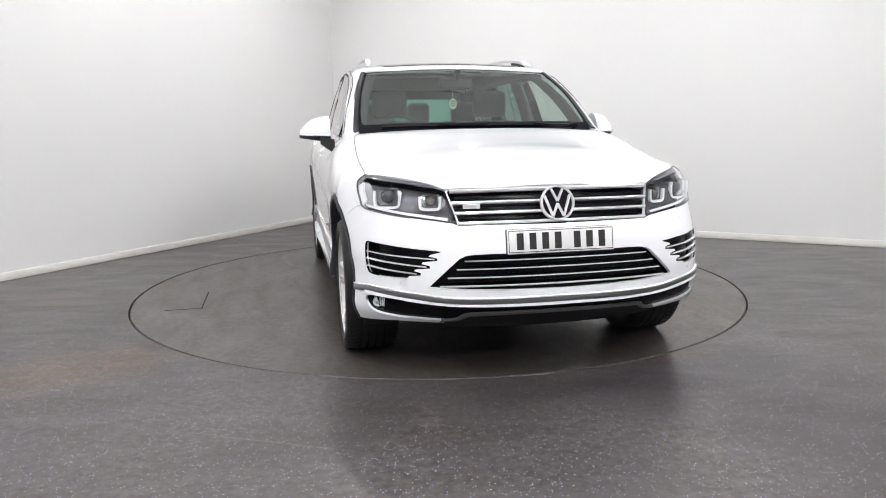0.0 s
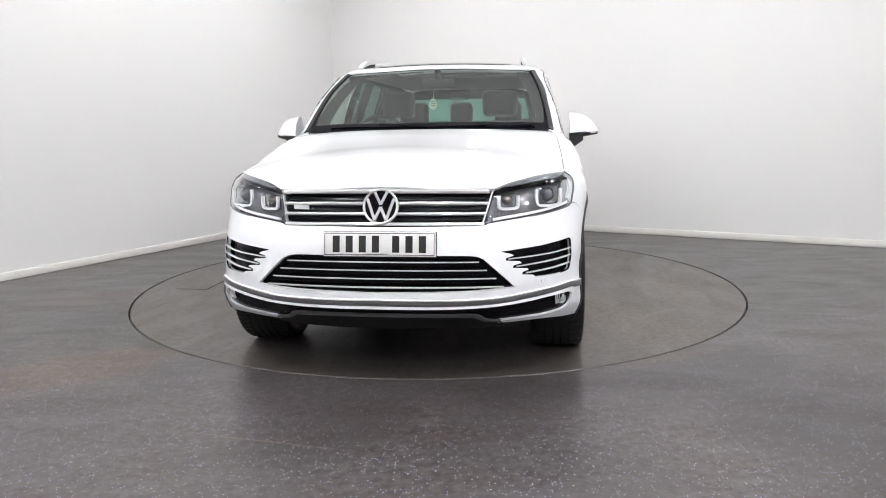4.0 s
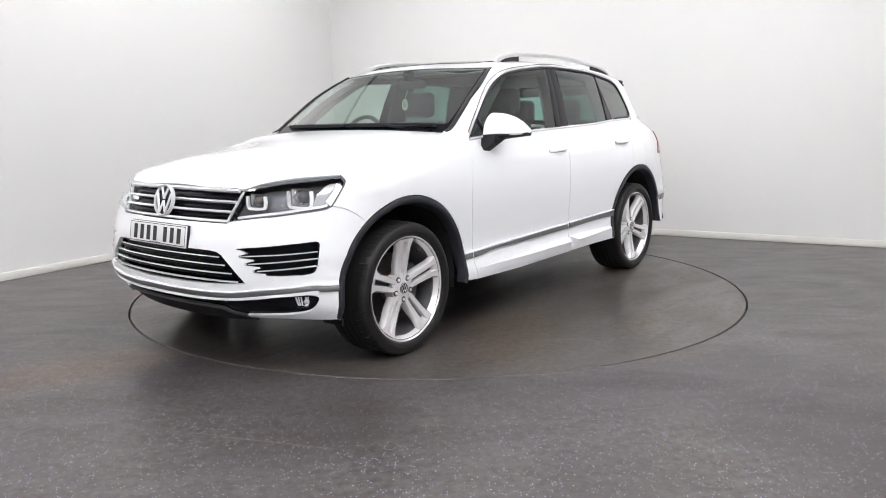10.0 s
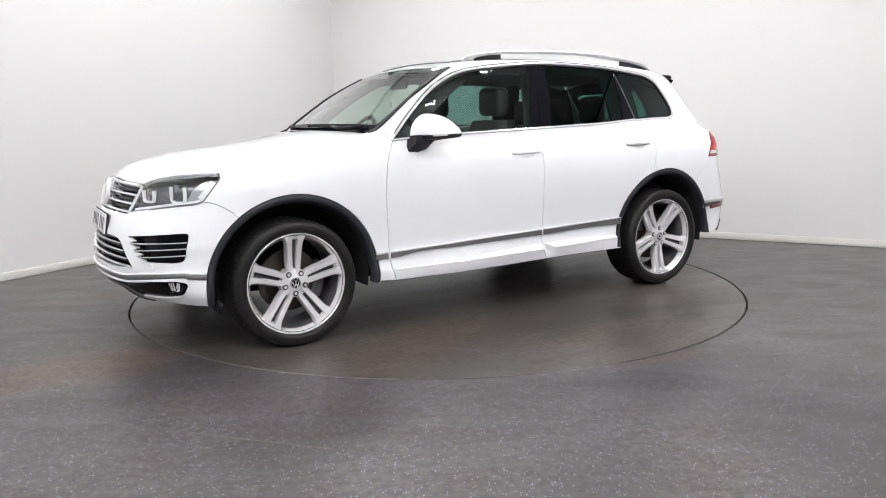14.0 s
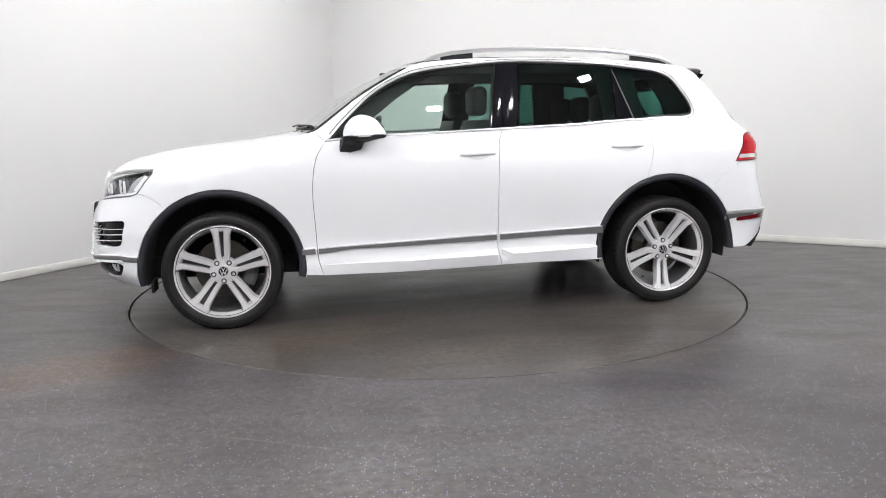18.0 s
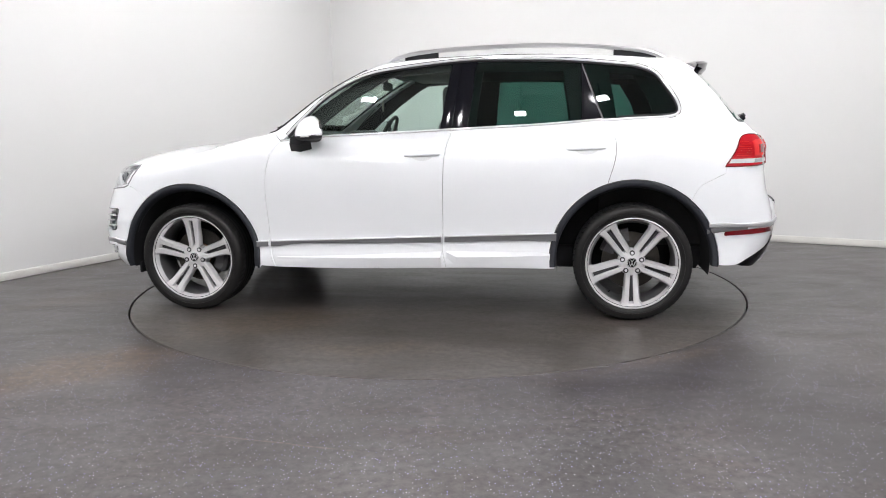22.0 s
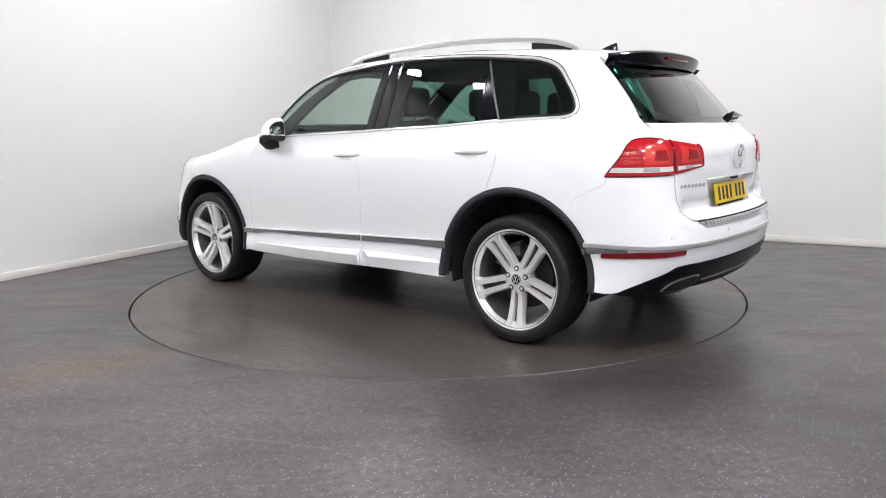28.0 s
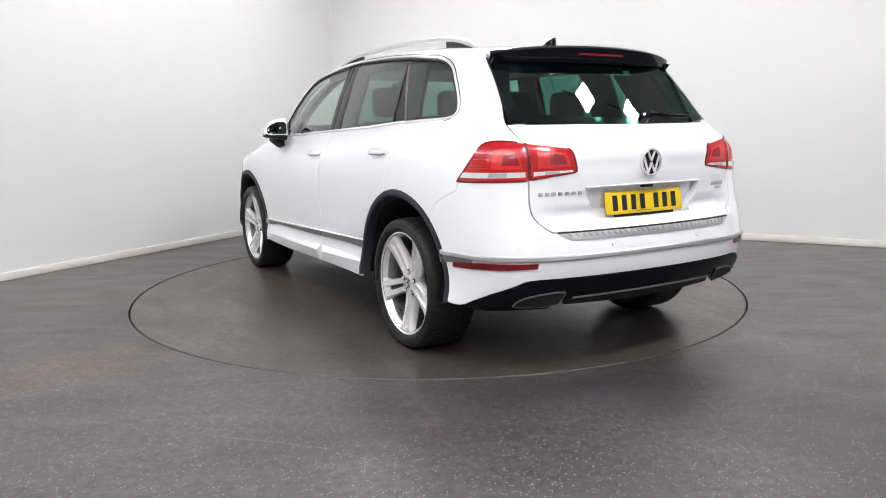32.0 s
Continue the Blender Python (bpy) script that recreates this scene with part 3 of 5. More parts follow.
# lines that panels share
hood_cut = lay(TOP, [(1.822, .838, .984), (1.7, .835, 1.0), (1.45, .832, 1.04), (1.2, .82, 1.07), (1.06, .806, 1.09), (.965, .788, 1.127), (.905, .762, 1.165)])
door_cut = lay(SIDE[1], xz([(.803, 1.129), (.84, 1.08), (.868, 1.02), (.888, .92), (.894, .78), (.884, .6), (.875, .42), (.844, .312)]))
mid_cut = smooth_path(xz([(-.325, 1.186), (-.289, 1.06), (-.277, .837), (-.275, .586), (-.27, .44), (-.295, .323)]))
rear_cut = lay(SIDE[1], xz([(-1.255, 1.236), (-1.3, 1.18), (-1.335, 1.112), (-1.331, 1.0), (-1.29, .86)]))
belt = smooth_path(xz([(.803, 1.129), (.511, 1.153), (.189, 1.165), (-.325, 1.186), (-.6, 1.198), (-.885, 1.21), (-1.255, 1.236)], .87))
chrome_line = smooth_path([(.803, .87, 1.130), (.735, .857, 1.205), (.665, .84, 1.278), (.517, .798, 1.411), (.367, .766, 1.503), (.197, .752, 1.565),
                           (-.104, .734, 1.606), (-.396, .711, 1.632), (-.615, .708, 1.633), (-.908, .704, 1.626), (-1.129, .697, 1.613),
                           (-1.352, .689, 1.59), (-1.465, .682, 1.574), (-1.575, .688, 1.529), (-1.646, .705, 1.445), (-1.709, .728, 1.349),
                           (-1.72, .746, 1.284), (-1.66, .762, 1.255), (-1.45, .79, 1.246), (-1.255, .815, 1.236)], 4)
screen_edge = smooth_path([(.91, .765, 1.165), (.885, .785, 1.185), (.72, .762, 1.31), (.5, .722, 1.44), (.262, .66, 1.587)])
back_edge = smooth_path([(-1.80, .612, 1.548), (-1.9, .64, 1.45), (-2.0, .665, 1.33), (-2.075, .68, 1.219), (-2.2, .675, 1.132)])
lamp_back = on_skin(REAR, smooth_path([(-2.2, .675, 1.13), (-2.15, .735, 1.139), (-2.10, .79, 1.137), (-2.068, .825, 1.115), (-2.03, .86, 1.042), (-1.98, .902, .953)]))[0]
bump_r = lay(SIDE[1], [(-1.98, .902, .952), (-1.98, .91, .916), (-1.92, .938, .885), (-1.83, .949, .835), (-1.785, .952, .757)])
head_low = lay(FRONT, [(2.235, .466, .772), (2.18, .615, .792), (2.085, .79, .815), (2.03, .838, .822), (1.97, .868, .829), (1.93, .881, .842)])
head_back = lay(FRONT, [(1.93, .881, .842), (1.908, .886, .87), (1.883, .889, .90), (1.845, .884, .94), (1.828, .874, .96), (1.822, .838, .984)])
head_top = lay(FRONT, [(2.148, .512, .926), (2.09, .59, .953), (2.0, .70, .975), (1.9, .79, .984), (1.822, .838, .984)])
bump_f = lay(SIDE[1], [(1.93, .881, .842), (1.88, .90, .833), (1.83, .91, .81), (1.775, .93, .772)])


def arch_pts(A, a0, a1, n=26, dr=0.0):
    return on_skin(SIDE[1], arc(A[0], A[1], A[2] + dr, a0, a1, n))[0]


def ang(A, p):
    return math.degrees(math.atan2(p[2] - A[1], p[0] - A[0]))


def rounded(P, k=2):
    """Cuts the corners of a closed loop."""
    P = np.asarray(P, float)
    for _ in range(k):
        Q = np.roll(P, -1, 0)
        P = np.stack([P * .75 + Q * .25, P * .25 + Q * .75], 1).reshape(-1, 3)
    return P


cat = np.concatenate

# hood
hood_half = cat([smooth_path([(2.206, 0, .93), (2.196, .264, .928), (2.148, .512, .926)]), head_top[1:], hood_cut[1:], smooth_path([(.893, .745, 1.175), (.905, .675, 1.185), (.933, .58, 1.185), (.966, .41, 1.19), (.99, .25, 1.193), (1.003, 0, 1.195)])])
panel("hood", TOP, [both(hood_half)], PAINT, car, .05, field=hull)

for s in (1, -1):
    S, T = SIDE[s], SLANT[s]
    hit_f = ang(FA, bump_f[-1])
    # front wing
    lp = cat([hood_cut, [(.855, .82, 1.165), (.803, .872, 1.129)], door_cut[1:], [(.955, .95, .306)], arch_pts(FA, 187, hit_f), bump_f[::-1][1:], head_back[1:]])
    panel("wing", T, [mir(lp, s)], PAINT, car, .045)
    # doors
    lp = cat([belt[:19], mid_cut[1:], xz([(.025, .314), (.388, .308)]), door_cut[::-1]])
    fdoor = panel("front_door", S, [mir(lp, s)], PAINT, car, .05)
    lp = cat([belt[18:], rear_cut[1:], arch_pts(RA, ang(RA, rear_cut[-1]), ang(RA, (-.958, 0, .334)) , 18), xz([(-.74, .332)]), mid_cut[::-1]])
    rdoor = panel("rear_door", S, [mir(lp, s)], PAINT, car, .05)
    # roof frame, rear pillar and quarter
    lp = cat([chrome_line[::-1], [(.855, .82, 1.165)], screen_edge, smooth_path([(.262, .66, 1.587), (.2, .625, 1.62), (0, .605, 1.64), (-.6, .6, 1.66), (-1.2, .59, 1.65), (-1.7, .585, 1.61), (-1.80, .612, 1.548)])[1:],
              back_edge[1:], lamp_back, bump_r[1:], arch_pts(RA, ang(RA, bump_r[-1]), ang(RA, rear_cut[-1])), rear_cut[::-1][1:-1]])
    panel("body_side", T, [mir(lp, s)], PAINT, car, .045, gap=.001)
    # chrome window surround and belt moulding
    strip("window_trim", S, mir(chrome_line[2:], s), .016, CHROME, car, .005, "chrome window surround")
    run = chrome_line[2:]
    lean = np.gradient(run, axis=0)
    lean /= np.linalg.norm(lean, axis=1)[:, None]
    seal = run + .0145 * np.stack([-lean[:, 2], 0 * lean[:, 1], lean[:, 0]], 1)
    strip("window_seal", S, mir(seal[:-2], s), .013, BLACK_MATT, car, .003, "black rubber window seal")
    joint = run - .0105 * np.stack([-lean[:, 2], 0 * lean[:, 1], lean[:, 0]], 1)
    strip("trim_joint", S, mir(joint[:-6], s), .005, BLACK_MATT, car, .0012, "dark joint beside the chrome")
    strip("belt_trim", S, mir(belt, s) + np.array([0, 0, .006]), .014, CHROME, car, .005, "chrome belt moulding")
    # glass
    fg = cat([smooth_path([(.672, .85, 1.25), (.517, .80, 1.393), (.367, .775, 1.486), (.197, .76, 1.549), (.005, .745, 1.58), (-.176, .735, 1.602), (-.322, .73, 1.611)]),
              [(-.242, .874, 1.19), (-.1, .87, 1.182), (.3, .87, 1.167), (.6, .87, 1.158)]])
    panel("window", S, [mir(fg, s)], DOOR_GLASS, fdoor, .06, -.005, .001, .004, field=cabin)
    qg = [(.785, .87, 1.140), (.733, .86, 1.195), (.68, .855, 1.245), (.615, .87, 1.157)]
    panel("quarter_light", S, [mir(qg, s)], DOOR_GLASS, fdoor, .06, -.005, .001, .004, field=cabin)
    strip("window_divider", S, mir([(.60, .87, 1.155), (.672, .86, 1.255)], s), .02, BLACK_GLOSS, fdoor, .004)
    strip("pillar_cover", S, mir([(-.347, .735, 1.618), (-.315, .8, 1.4), (-.284, .874, 1.194)], s), .068, BLACK_GLOSS, fdoor, .003, "gloss black pillar cover", -.004)
    strip("pillar_cover", S, mir([(-.428, .735, 1.618), (-.402, .8, 1.4), (-.374, .874, 1.199)], s), .098, BLACK_GLOSS, rdoor, .003, "gloss black pillar cover", -.004)
    rg = [(-.465, .735, 1.622), (-.8, .72, 1.618), (-1.122, .71, 1.602), (-1.132, .8, 1.42), (-1.13, .83, 1.232), (-.8, .85, 1.214), (-.43, .87, 1.2)]
    panel("window", S, [mir(rg, s)], PRIVACY, rdoor, .06, -.005, .001, .004, "dark privacy glass", field=cabin)
    fx = [(-1.108, .71, 1.602), (-1.126, .71, 1.602), (-1.192, .79, 1.42), (-1.262, .82, 1.242), (-1.136, .83, 1.232), (-1.138, .8, 1.42), (-1.124, .72, 1.58)]
    panel("fixed_light", S, [mir(fx, s)], BLACK_GLOSS, rdoor, .05, -.003, .001, .004, "gloss black fixed light", field=cabin)
    strip("window_divider", S, mir([(-1.126, .71, 1.60), (-1.136, .8, 1.42), (-1.134, .83, 1.234)], s), .012, BLACK_GLOSS, rdoor, .007, "", -.004)
    strip("door_edge_seal", S, mir([(-1.122, .71, 1.603), (-1.19, .79, 1.42), (-1.262, .82, 1.24)], s), .010, STRIP, rdoor, .006, "grey rubber door edge", -.004)
    qg = cat([smooth_path([(-1.135, .71, 1.60), (-1.3, .70, 1.588), (-1.462, .693, 1.565), (-1.56, .692, 1.526), (-1.644, .716, 1.42), (-1.7, .736, 1.335), (-1.706, .749, 1.285), (-1.653, .763, 1.262)]), [(-1.268, .813, 1.243)]])
    panel("rear_side_window", S, [mir(qg, s)], PRIVACY, car, .06, -.005, .001, .004, "dark privacy glass", field=cabin)
    # moulding along the doors: deep at both ends, thin behind the front wheel
    top_z = lambda x: .477 + .0365 * (.875 - x)
    foot_z = curve((1.0, .443), (.86, .447), (.80, .451), (.72, .463), (.4, .471), (-.265, .486), (-.8, .503), (-.86, .503), (-.90, .502), (-1.0, .502))
    for ob, x0, x1 in ((car, .972, .892), (fdoor, .872, -.262), (rdoor, -.285, -.985)):
        xs = np.linspace(x0, x1, 22)
        lp = cat([[(x, .955, top_z(x)) for x in xs], [(x, .955, float(foot_z(x))) for x in xs[::-1]]])
        panel("side_strip", S, [mir(lp, s)], STRIP, ob, .04, .010, 0, .014, "dark grey side moulding")
        strip("strip_chrome", S, mir([(x, .955, top_z(x) + .004) for x in xs], s), .007, CHROME, ob, .0125)
    # sill blade: a ledge along the foot of each door, with a lit top and a shaded underside
    blades = ((fdoor, [(.83, .381, .377, .001), (.6, .387, .379, .006), (.285, .399, .381, .014), (0, .414, .387, .021), (-.262, .428, .393, .026)]),
              (rdoor, [(-.296, .43, .425, .002), (-.366, .429, .396, .026), (-.6, .431, .401, .023), (-.873, .429, .410, .014), (-.975, .418, .412, .004)]))
    for ob, rows in blades:
        R = []
        for x, zt, ze, p in rows:
            Q, _ = on_skin(S, mir([(x, .955, zt), (x, .955, ze), (x, .955, ze - .035), (x, .955, .33 if x < -.28 else .322)], s))
            out = np.array([0, s, 0])
            R.append([Q[0] - .006 * out, Q[0] + .0008 * out, Q[1] + p * out, Q[1] + (p * .93) * out - np.array([0, 0, .004]), Q[2] + p * .45 * out, Q[3] + .001 * out, Q[3] - .012 * out])
        part("sill_blade", loft(R), PAINT, ob, "raised white sill ledge", sharp=20)
    # arch flares
    for A, a0, a1, nm in ((FA, -9, 186, "front"), (RA, -4, 182, "rear")):
        pts = []
        for k in range(41):
            a = radians(a0 + (a1 - a0) * k / 40)
            pts.append((A[0] + (A[2] - .004) * math.cos(a), .95, A[1] + (A[2] - .004) * math.sin(a)))
        P, N = on_skin(S, mir(pts, s))
        rows = []
        for p, a in zip(P, np.radians(np.linspace(a0, a1, 41))):
            c, z = math.cos(a), math.sin(a)
            y = p[1]
            rows.append([(p[0], y - s * .02, p[2]), (p[0], y + s * .004, p[2]), (p[0] - .008 * c, y + s * .009, p[2] - .008 * z), (p[0] - .028 * c, y + s * .007, p[2] - .028 * z),
                         (p[0] - .036 * c, y - s * .001, p[2] - .036 * z), (p[0] - .040 * c, y - s * .05, p[2] - .05 * z), (p[0] - .02 * c, y - s * .06, p[2] - .02 * z)])
        part("arch_flare", loft(rows), ARCH, car, "matt black wheel arch flare", sharp=50)
        # inner liner
        R = A[2] - .045
        rows = []
        for a in np.radians(np.linspace(-10, 190, 40)):
            rows.append([(A[0] + R * math.cos(a), s * y, max(.17, A[1] + R * math.sin(a))) for y in (.9, .75, .6, .55)])
        part("arch_liner", loft(rows, False, False), WELL, car, "dark felt wheel arch liner")
        back = disc_mesh(R, -.004, .004, 40, "y", m=Matrix.Translation((A[0], s * .56, A[1])))
        for v in back.verts:
            v.co.z = max(v.co.z, .27)
        part("arch_back", back, WELL, car)
    # mud flap edge ahead of the front wheel
    part("air_deflector", box((1.862, s * .80 - .07, .235), (1.88, s * .80 + .07, .31), .006), BLACK_MATT, car)
    # tail lamp on the body
    tl = cat([lamp_back, smooth_path([(-1.98, .902, .953), (-2.12, .83, .956), (-2.247, .670, .96)])[1:], [(-2.2, .668, 1.13)]])
    tail_lamp = panel("tail_lamp", REAR, [mir(tl, s)], RED_LENS, car, .03, .004, .002, .03, "red tail lamp with a clear strip")
    wl = [(-2.0, .895, .97), (-2.012, .885, .996), (-2.1, .83, .998), (-2.235, .688, 1.0), (-2.24, .688, .975), (-2.1, .84, .971)]
    panel("clear_strip", REAR, [mir(wl, s)], CLEAR_STRIP, tail_lamp, .03, .007, .001, .004, "clear reversing strip")
    for za, zb in ((1.012, 1.108),):
        bl = [(-2.12, .80, za), (-2.13, .79, zb - .01), (-2.15, .76, zb), (-2.19, .70, zb), (-2.225, .695, za)]
        panel("brake_cell", REAR, [mir(bl, s)], RED_BRIGHT, tail_lamp, .03, .006, .001, .003)
        bl = [(-2.15, .765, za + .018), (-2.16, .755, zb - .03), (-2.19, .71, zb - .026), (-2.215, .705, za + .018)]
        panel("brake_cell_core", REAR, [mir(bl, s)], RED_CORE, tail_lamp, .03, .008, .001, .003)
    for k in range(7):
        z = 1.016 + .013 * k
        strip("light_line", REAR, mir([(-2.04, .87 - .05 * (z - 1.016) / .09, z), (-2.08, .835 - .03 * (z - 1.016) / .09, z), (-2.11, .81, z)], s), .004, RED_BRIGHT, tail_lamp, .004, "", .003)
    strip("lamp_joint", REAR, mir([(-2.2, .6665, 1.131), (-2.225, .667, 1.05), (-2.246, .668, .962)], s), .013, RED_DEEP, tail_lamp, .0065, "dark red joint between the lamps", .002)
    # tail lamp on the tailgate
    ti = cat([[(-2.21, .664, 1.129)], smooth_path([(-2.285, .48, 1.104), (-2.295, .458, 1.085), (-2.31, .439, 1.006), (-2.308, .453, .99)]), [(-2.255, .665, .963)]])
    gate_lamp = panel("tailgate_lamp", REAR, [mir(ti, s)], RED_LENS, car, .03, .004, .002, .03, "red tailgate lamp with a clear strip")
    wl = [(-2.25, .652, .978), (-2.248, .652, 1.0), (-2.30, .462, 1.003), (-2.3, .458, .994)]
    panel("clear_strip", REAR, [mir(wl, s)], CLEAR_STRIP, gate_lamp, .03, .007, .001, .004, "clear reversing strip")
    bl = [(-2.26, .635, 1.014), (-2.24, .632, 1.104), (-2.29, .49, 1.082), (-2.305, .468, 1.02)]
    panel("brake_cell", REAR, [mir(bl, s)], RED_BRIGHT, gate_lamp, .03, .006, .001, .003)
    bl = [(-2.27, .575, 1.03), (-2.265, .57, 1.086), (-2.29, .505, 1.072), (-2.3, .49, 1.034)]
    panel("brake_cell_core", REAR, [mir(bl, s)], RED_CORE, gate_lamp, .03, .008, .001, .003)
    strip("lamp_border", REAR, mir(tl[2:-2], s), .007, RED_DEEP, tail_lamp, .003, "dark red lamp edge", .004)
    strip("lamp_border", REAR, mir(ti[1:], s), .007, RED_DEEP, gate_lamp, .003, "dark red lamp edge", .004)
    # the clear strips carry greyer reversing and indicator cells
    gl = [(-2.10, .80, .974), (-2.11, .80, .996), (-2.17, .745, .997), (-2.165, .745, .975)]
    panel("indicator_cell", REAR, [mir(gl, s)], LAMP_MID, tail_lamp, .03, .0085, .001, .002)
    gl = [(-2.27, .60, .984), (-2.27, .60, .999), (-2.29, .53, 1.0), (-2.29, .53, .988)]
    panel("reversing_cell", REAR, [mir(gl, s)], LAMP_MID, gate_lamp, .03, .0085, .001, .002)
    # head lamp
    hl = cat([head_top, head_back[::-1][1:], head_low[::-1][1:]])
    lamp = panel("head_lamp", FRONT, [mir(hl, s)], LAMP_GREY, car, .04, -.055, .004, 0, "clear head lamp with chrome light guides")
    panel("lamp_lens", FRONT, [mir(hl, s)], LENS, lamp, .04, .001, .003, .05, "clear plastic lens")

    def on_lamp(y, z, d):
        """A place d behind the lens at that y and z."""
        P, N = on_skin(FRONT, [(2.4 - .35 * y - .25 * y ** 4, y * s, z)])
        return Vector(P[0] - d * N[0]), Vector(N[0])

    def module(y, z, w, h, name, inner):
        c, n = on_lamp(y, z, .028)
        fwd = Vector((.93, .37 * s, 0)).normalized()
        m = Matrix.Translation(c) @ fwd.to_track_quat("X", "Z").to_matrix().to_4x4()
        u = [(0, -w, h * .6), (0, -w, -h * .4), (0, -w * .75, -h), (0, w * .75, -h), (0, w, -h * .4), (0, w, h * .6)]
        P = [m @ Vector(p) for p in smooth_path(u, 5)]
        part(name, sweep(P, [(-.0075, -.004), (.0075, -.004), (.0055, .010), (-.0055, .010)], [tuple(fwd)] * len(P)), LAMP_SILVER, lamp, "chrome light guide")
        part("lens_bezel", loft([[m @ Vector((x0, y0 * k, z0 * k)) for y0, z0 in ((-w, h), (-w, -h * .5), (-w * .7, -h), (w * .7, -h), (w, -h * .5), (w, h))] for x0, k in ((-.012, .84), (-.03, .6))], True, False), LAMP_MID, lamp)
        bm = ring_mesh([(.002, .008), (h * .3, .006), (h * .5, -.002), (h * .62, -.02), (h * .68, -.016), (h * .72, -.03)], 28, "x", m=m)
        part("projector", bm, inner, lamp)
    module(.778, .897, .060, .049, "light_guide", PROJECTOR)
    module(.588, .883, .047, .037, "light_guide", AMBER)
    q = []
    for k in range(13):
        f = k / 12
        pt = head_low[int(round(2 + f * (len(head_low) - 6)))]
        q.append((pt[0], pt[1] * s, pt[2] + .016))
    P, N = on_skin(FRONT, q, -.02)
    part("light_bar", sweep(P, [(-.006, -.01), (.006, -.01), (.006, .006), (-.006, .006)], N), LAMP_SILVER, lamp, "bright daytime running strip")
    bm = bmesh.new()
    P, N = on_skin(FRONT, mir([(1.862, .872, .945), (1.895, .875, .90), (1.94, .868, .855)], s), -.012)
    sweep(P, [(-.016, -.006), (.016, -.006), (.016, .006), (-.016, .006)], N, bm=bm)
    part("side_guide", bm, LAMP_SILVER, lamp)
    sg = [(1.836, .862, .962), (1.85, .878, .945), (1.89, .885, .895), (1.93, .875, .852), (1.97, .862, .84), (2.02, .835, .84), (1.985, .84, .90), (1.93, .838, .945), (1.88, .83, .962)]
    panel("outer_reflector", FRONT, [mir(sg, s)], LAMP_MID, lamp, .03, -.022, .001, .01, "bright outer reflector")
    strip("lamp_seal", FRONT, mir(cat([head_low[8:], head_back[1:]]), s), .007, LAMP_DARK, lamp, .003)
    sg = [(2.19, .50, .86), (2.15, .56, .905), (2.12, .62, .84), (2.2, .52, .80)]
    panel("inner_bezel", FRONT, [mir(sg, s)], LAMP_GREY, lamp, .03, -.05, .001, .004)
    bw = cat([head_top[2:], smooth_path([(1.822, .838, .984), (1.905, .79, .968), (2.02, .695, .957), (2.105, .58, .936)])[1:]])
    panel("lamp_brow", FRONT, [mir(bw, s)], LAMP_DARK, lamp, .04, -.006, .002, .004)

# windscreen with its dark band
ws_half = cat([[(1.02, 0, 1.19)], smooth_path([(1.02, 0, 1.19), (.985, .4, 1.187), (.90, .755, 1.185)])[1:], smooth_path([(.88, .763, 1.2), (.72, .745, 1.31), (.5, .705, 1.44), (.272, .645, 1.582)]), smooth_path([(.272, .645, 1.582), (.3, .4, 1.6), (.31, 0, 1.608)])[1:]])
panel("windscreen", SCREEN, [both(ws_half)], SCREEN_GLASS, car, .07, -.003, .001, .004, "green-tinted windscreen", field=cabin, shade=screen_sheet)
band_half = cat([[(.945, 0, 1.225)], smooth_path([(.945, 0, 1.225), (.905, .4, 1.225), (.835, .725, 1.228)])[1:], smooth_path([(.825, .735, 1.24), (.70, .727, 1.325), (.5, .69, 1.44), (.292, .632, 1.567)]), smooth_path([(.285, .615, 1.577), (.312, .3, 1.596), (.318, 0, 1.598)])[1:]])
panel("screen_band", SCREEN, [both(ws_half), both(band_half)], BLACK_GLOSS, car, .05, -.001, .001, 0, "black printed screen border", field=cabin, shade=screen_sheet)
for s in (1, -1):
    strip("screen_gasket", SCREEN, mir(smooth_path([(.90, .775, 1.18), (.88, .78, 1.2), (.72, .757, 1.31), (.5, .717, 1.44), (.266, .655, 1.585)]), s), .03, BLACK_MATT, car, .006, "black pillar gasket")

# roof with a glass sunroof
rf_half = cat([[(.30, 0, 1.615)], smooth_path([(.30, 0, 1.615), (.29, .4, 1.61), (.25, .66, 1.59)])[1:], smooth_path([(.2, .625, 1.62), (0, .605, 1.64), (-.6, .6, 1.66), (-1.2, .59, 1.65), (-1.7, .585, 1.61)]), [(-1.83, .60, 1.6), (-1.84, .3, 1.6), (-1.845, 0, 1.6)]])
sun_half = [(.20, 0, 1.64), (.19, .4, 1.63), (.17, .5, 1.62), (-.9, .5, 1.68), (-.95, .45, 1.68), (-.96, 0, 1.68)]
panel("roof", TOP, [both(rf_half), both(sun_half)], PAINT, car, .08)
panel("sunroof", TOP, [both(sun_half)], SUNROOF, car, .08, .004, .004, .01, "dark panoramic sunroof")

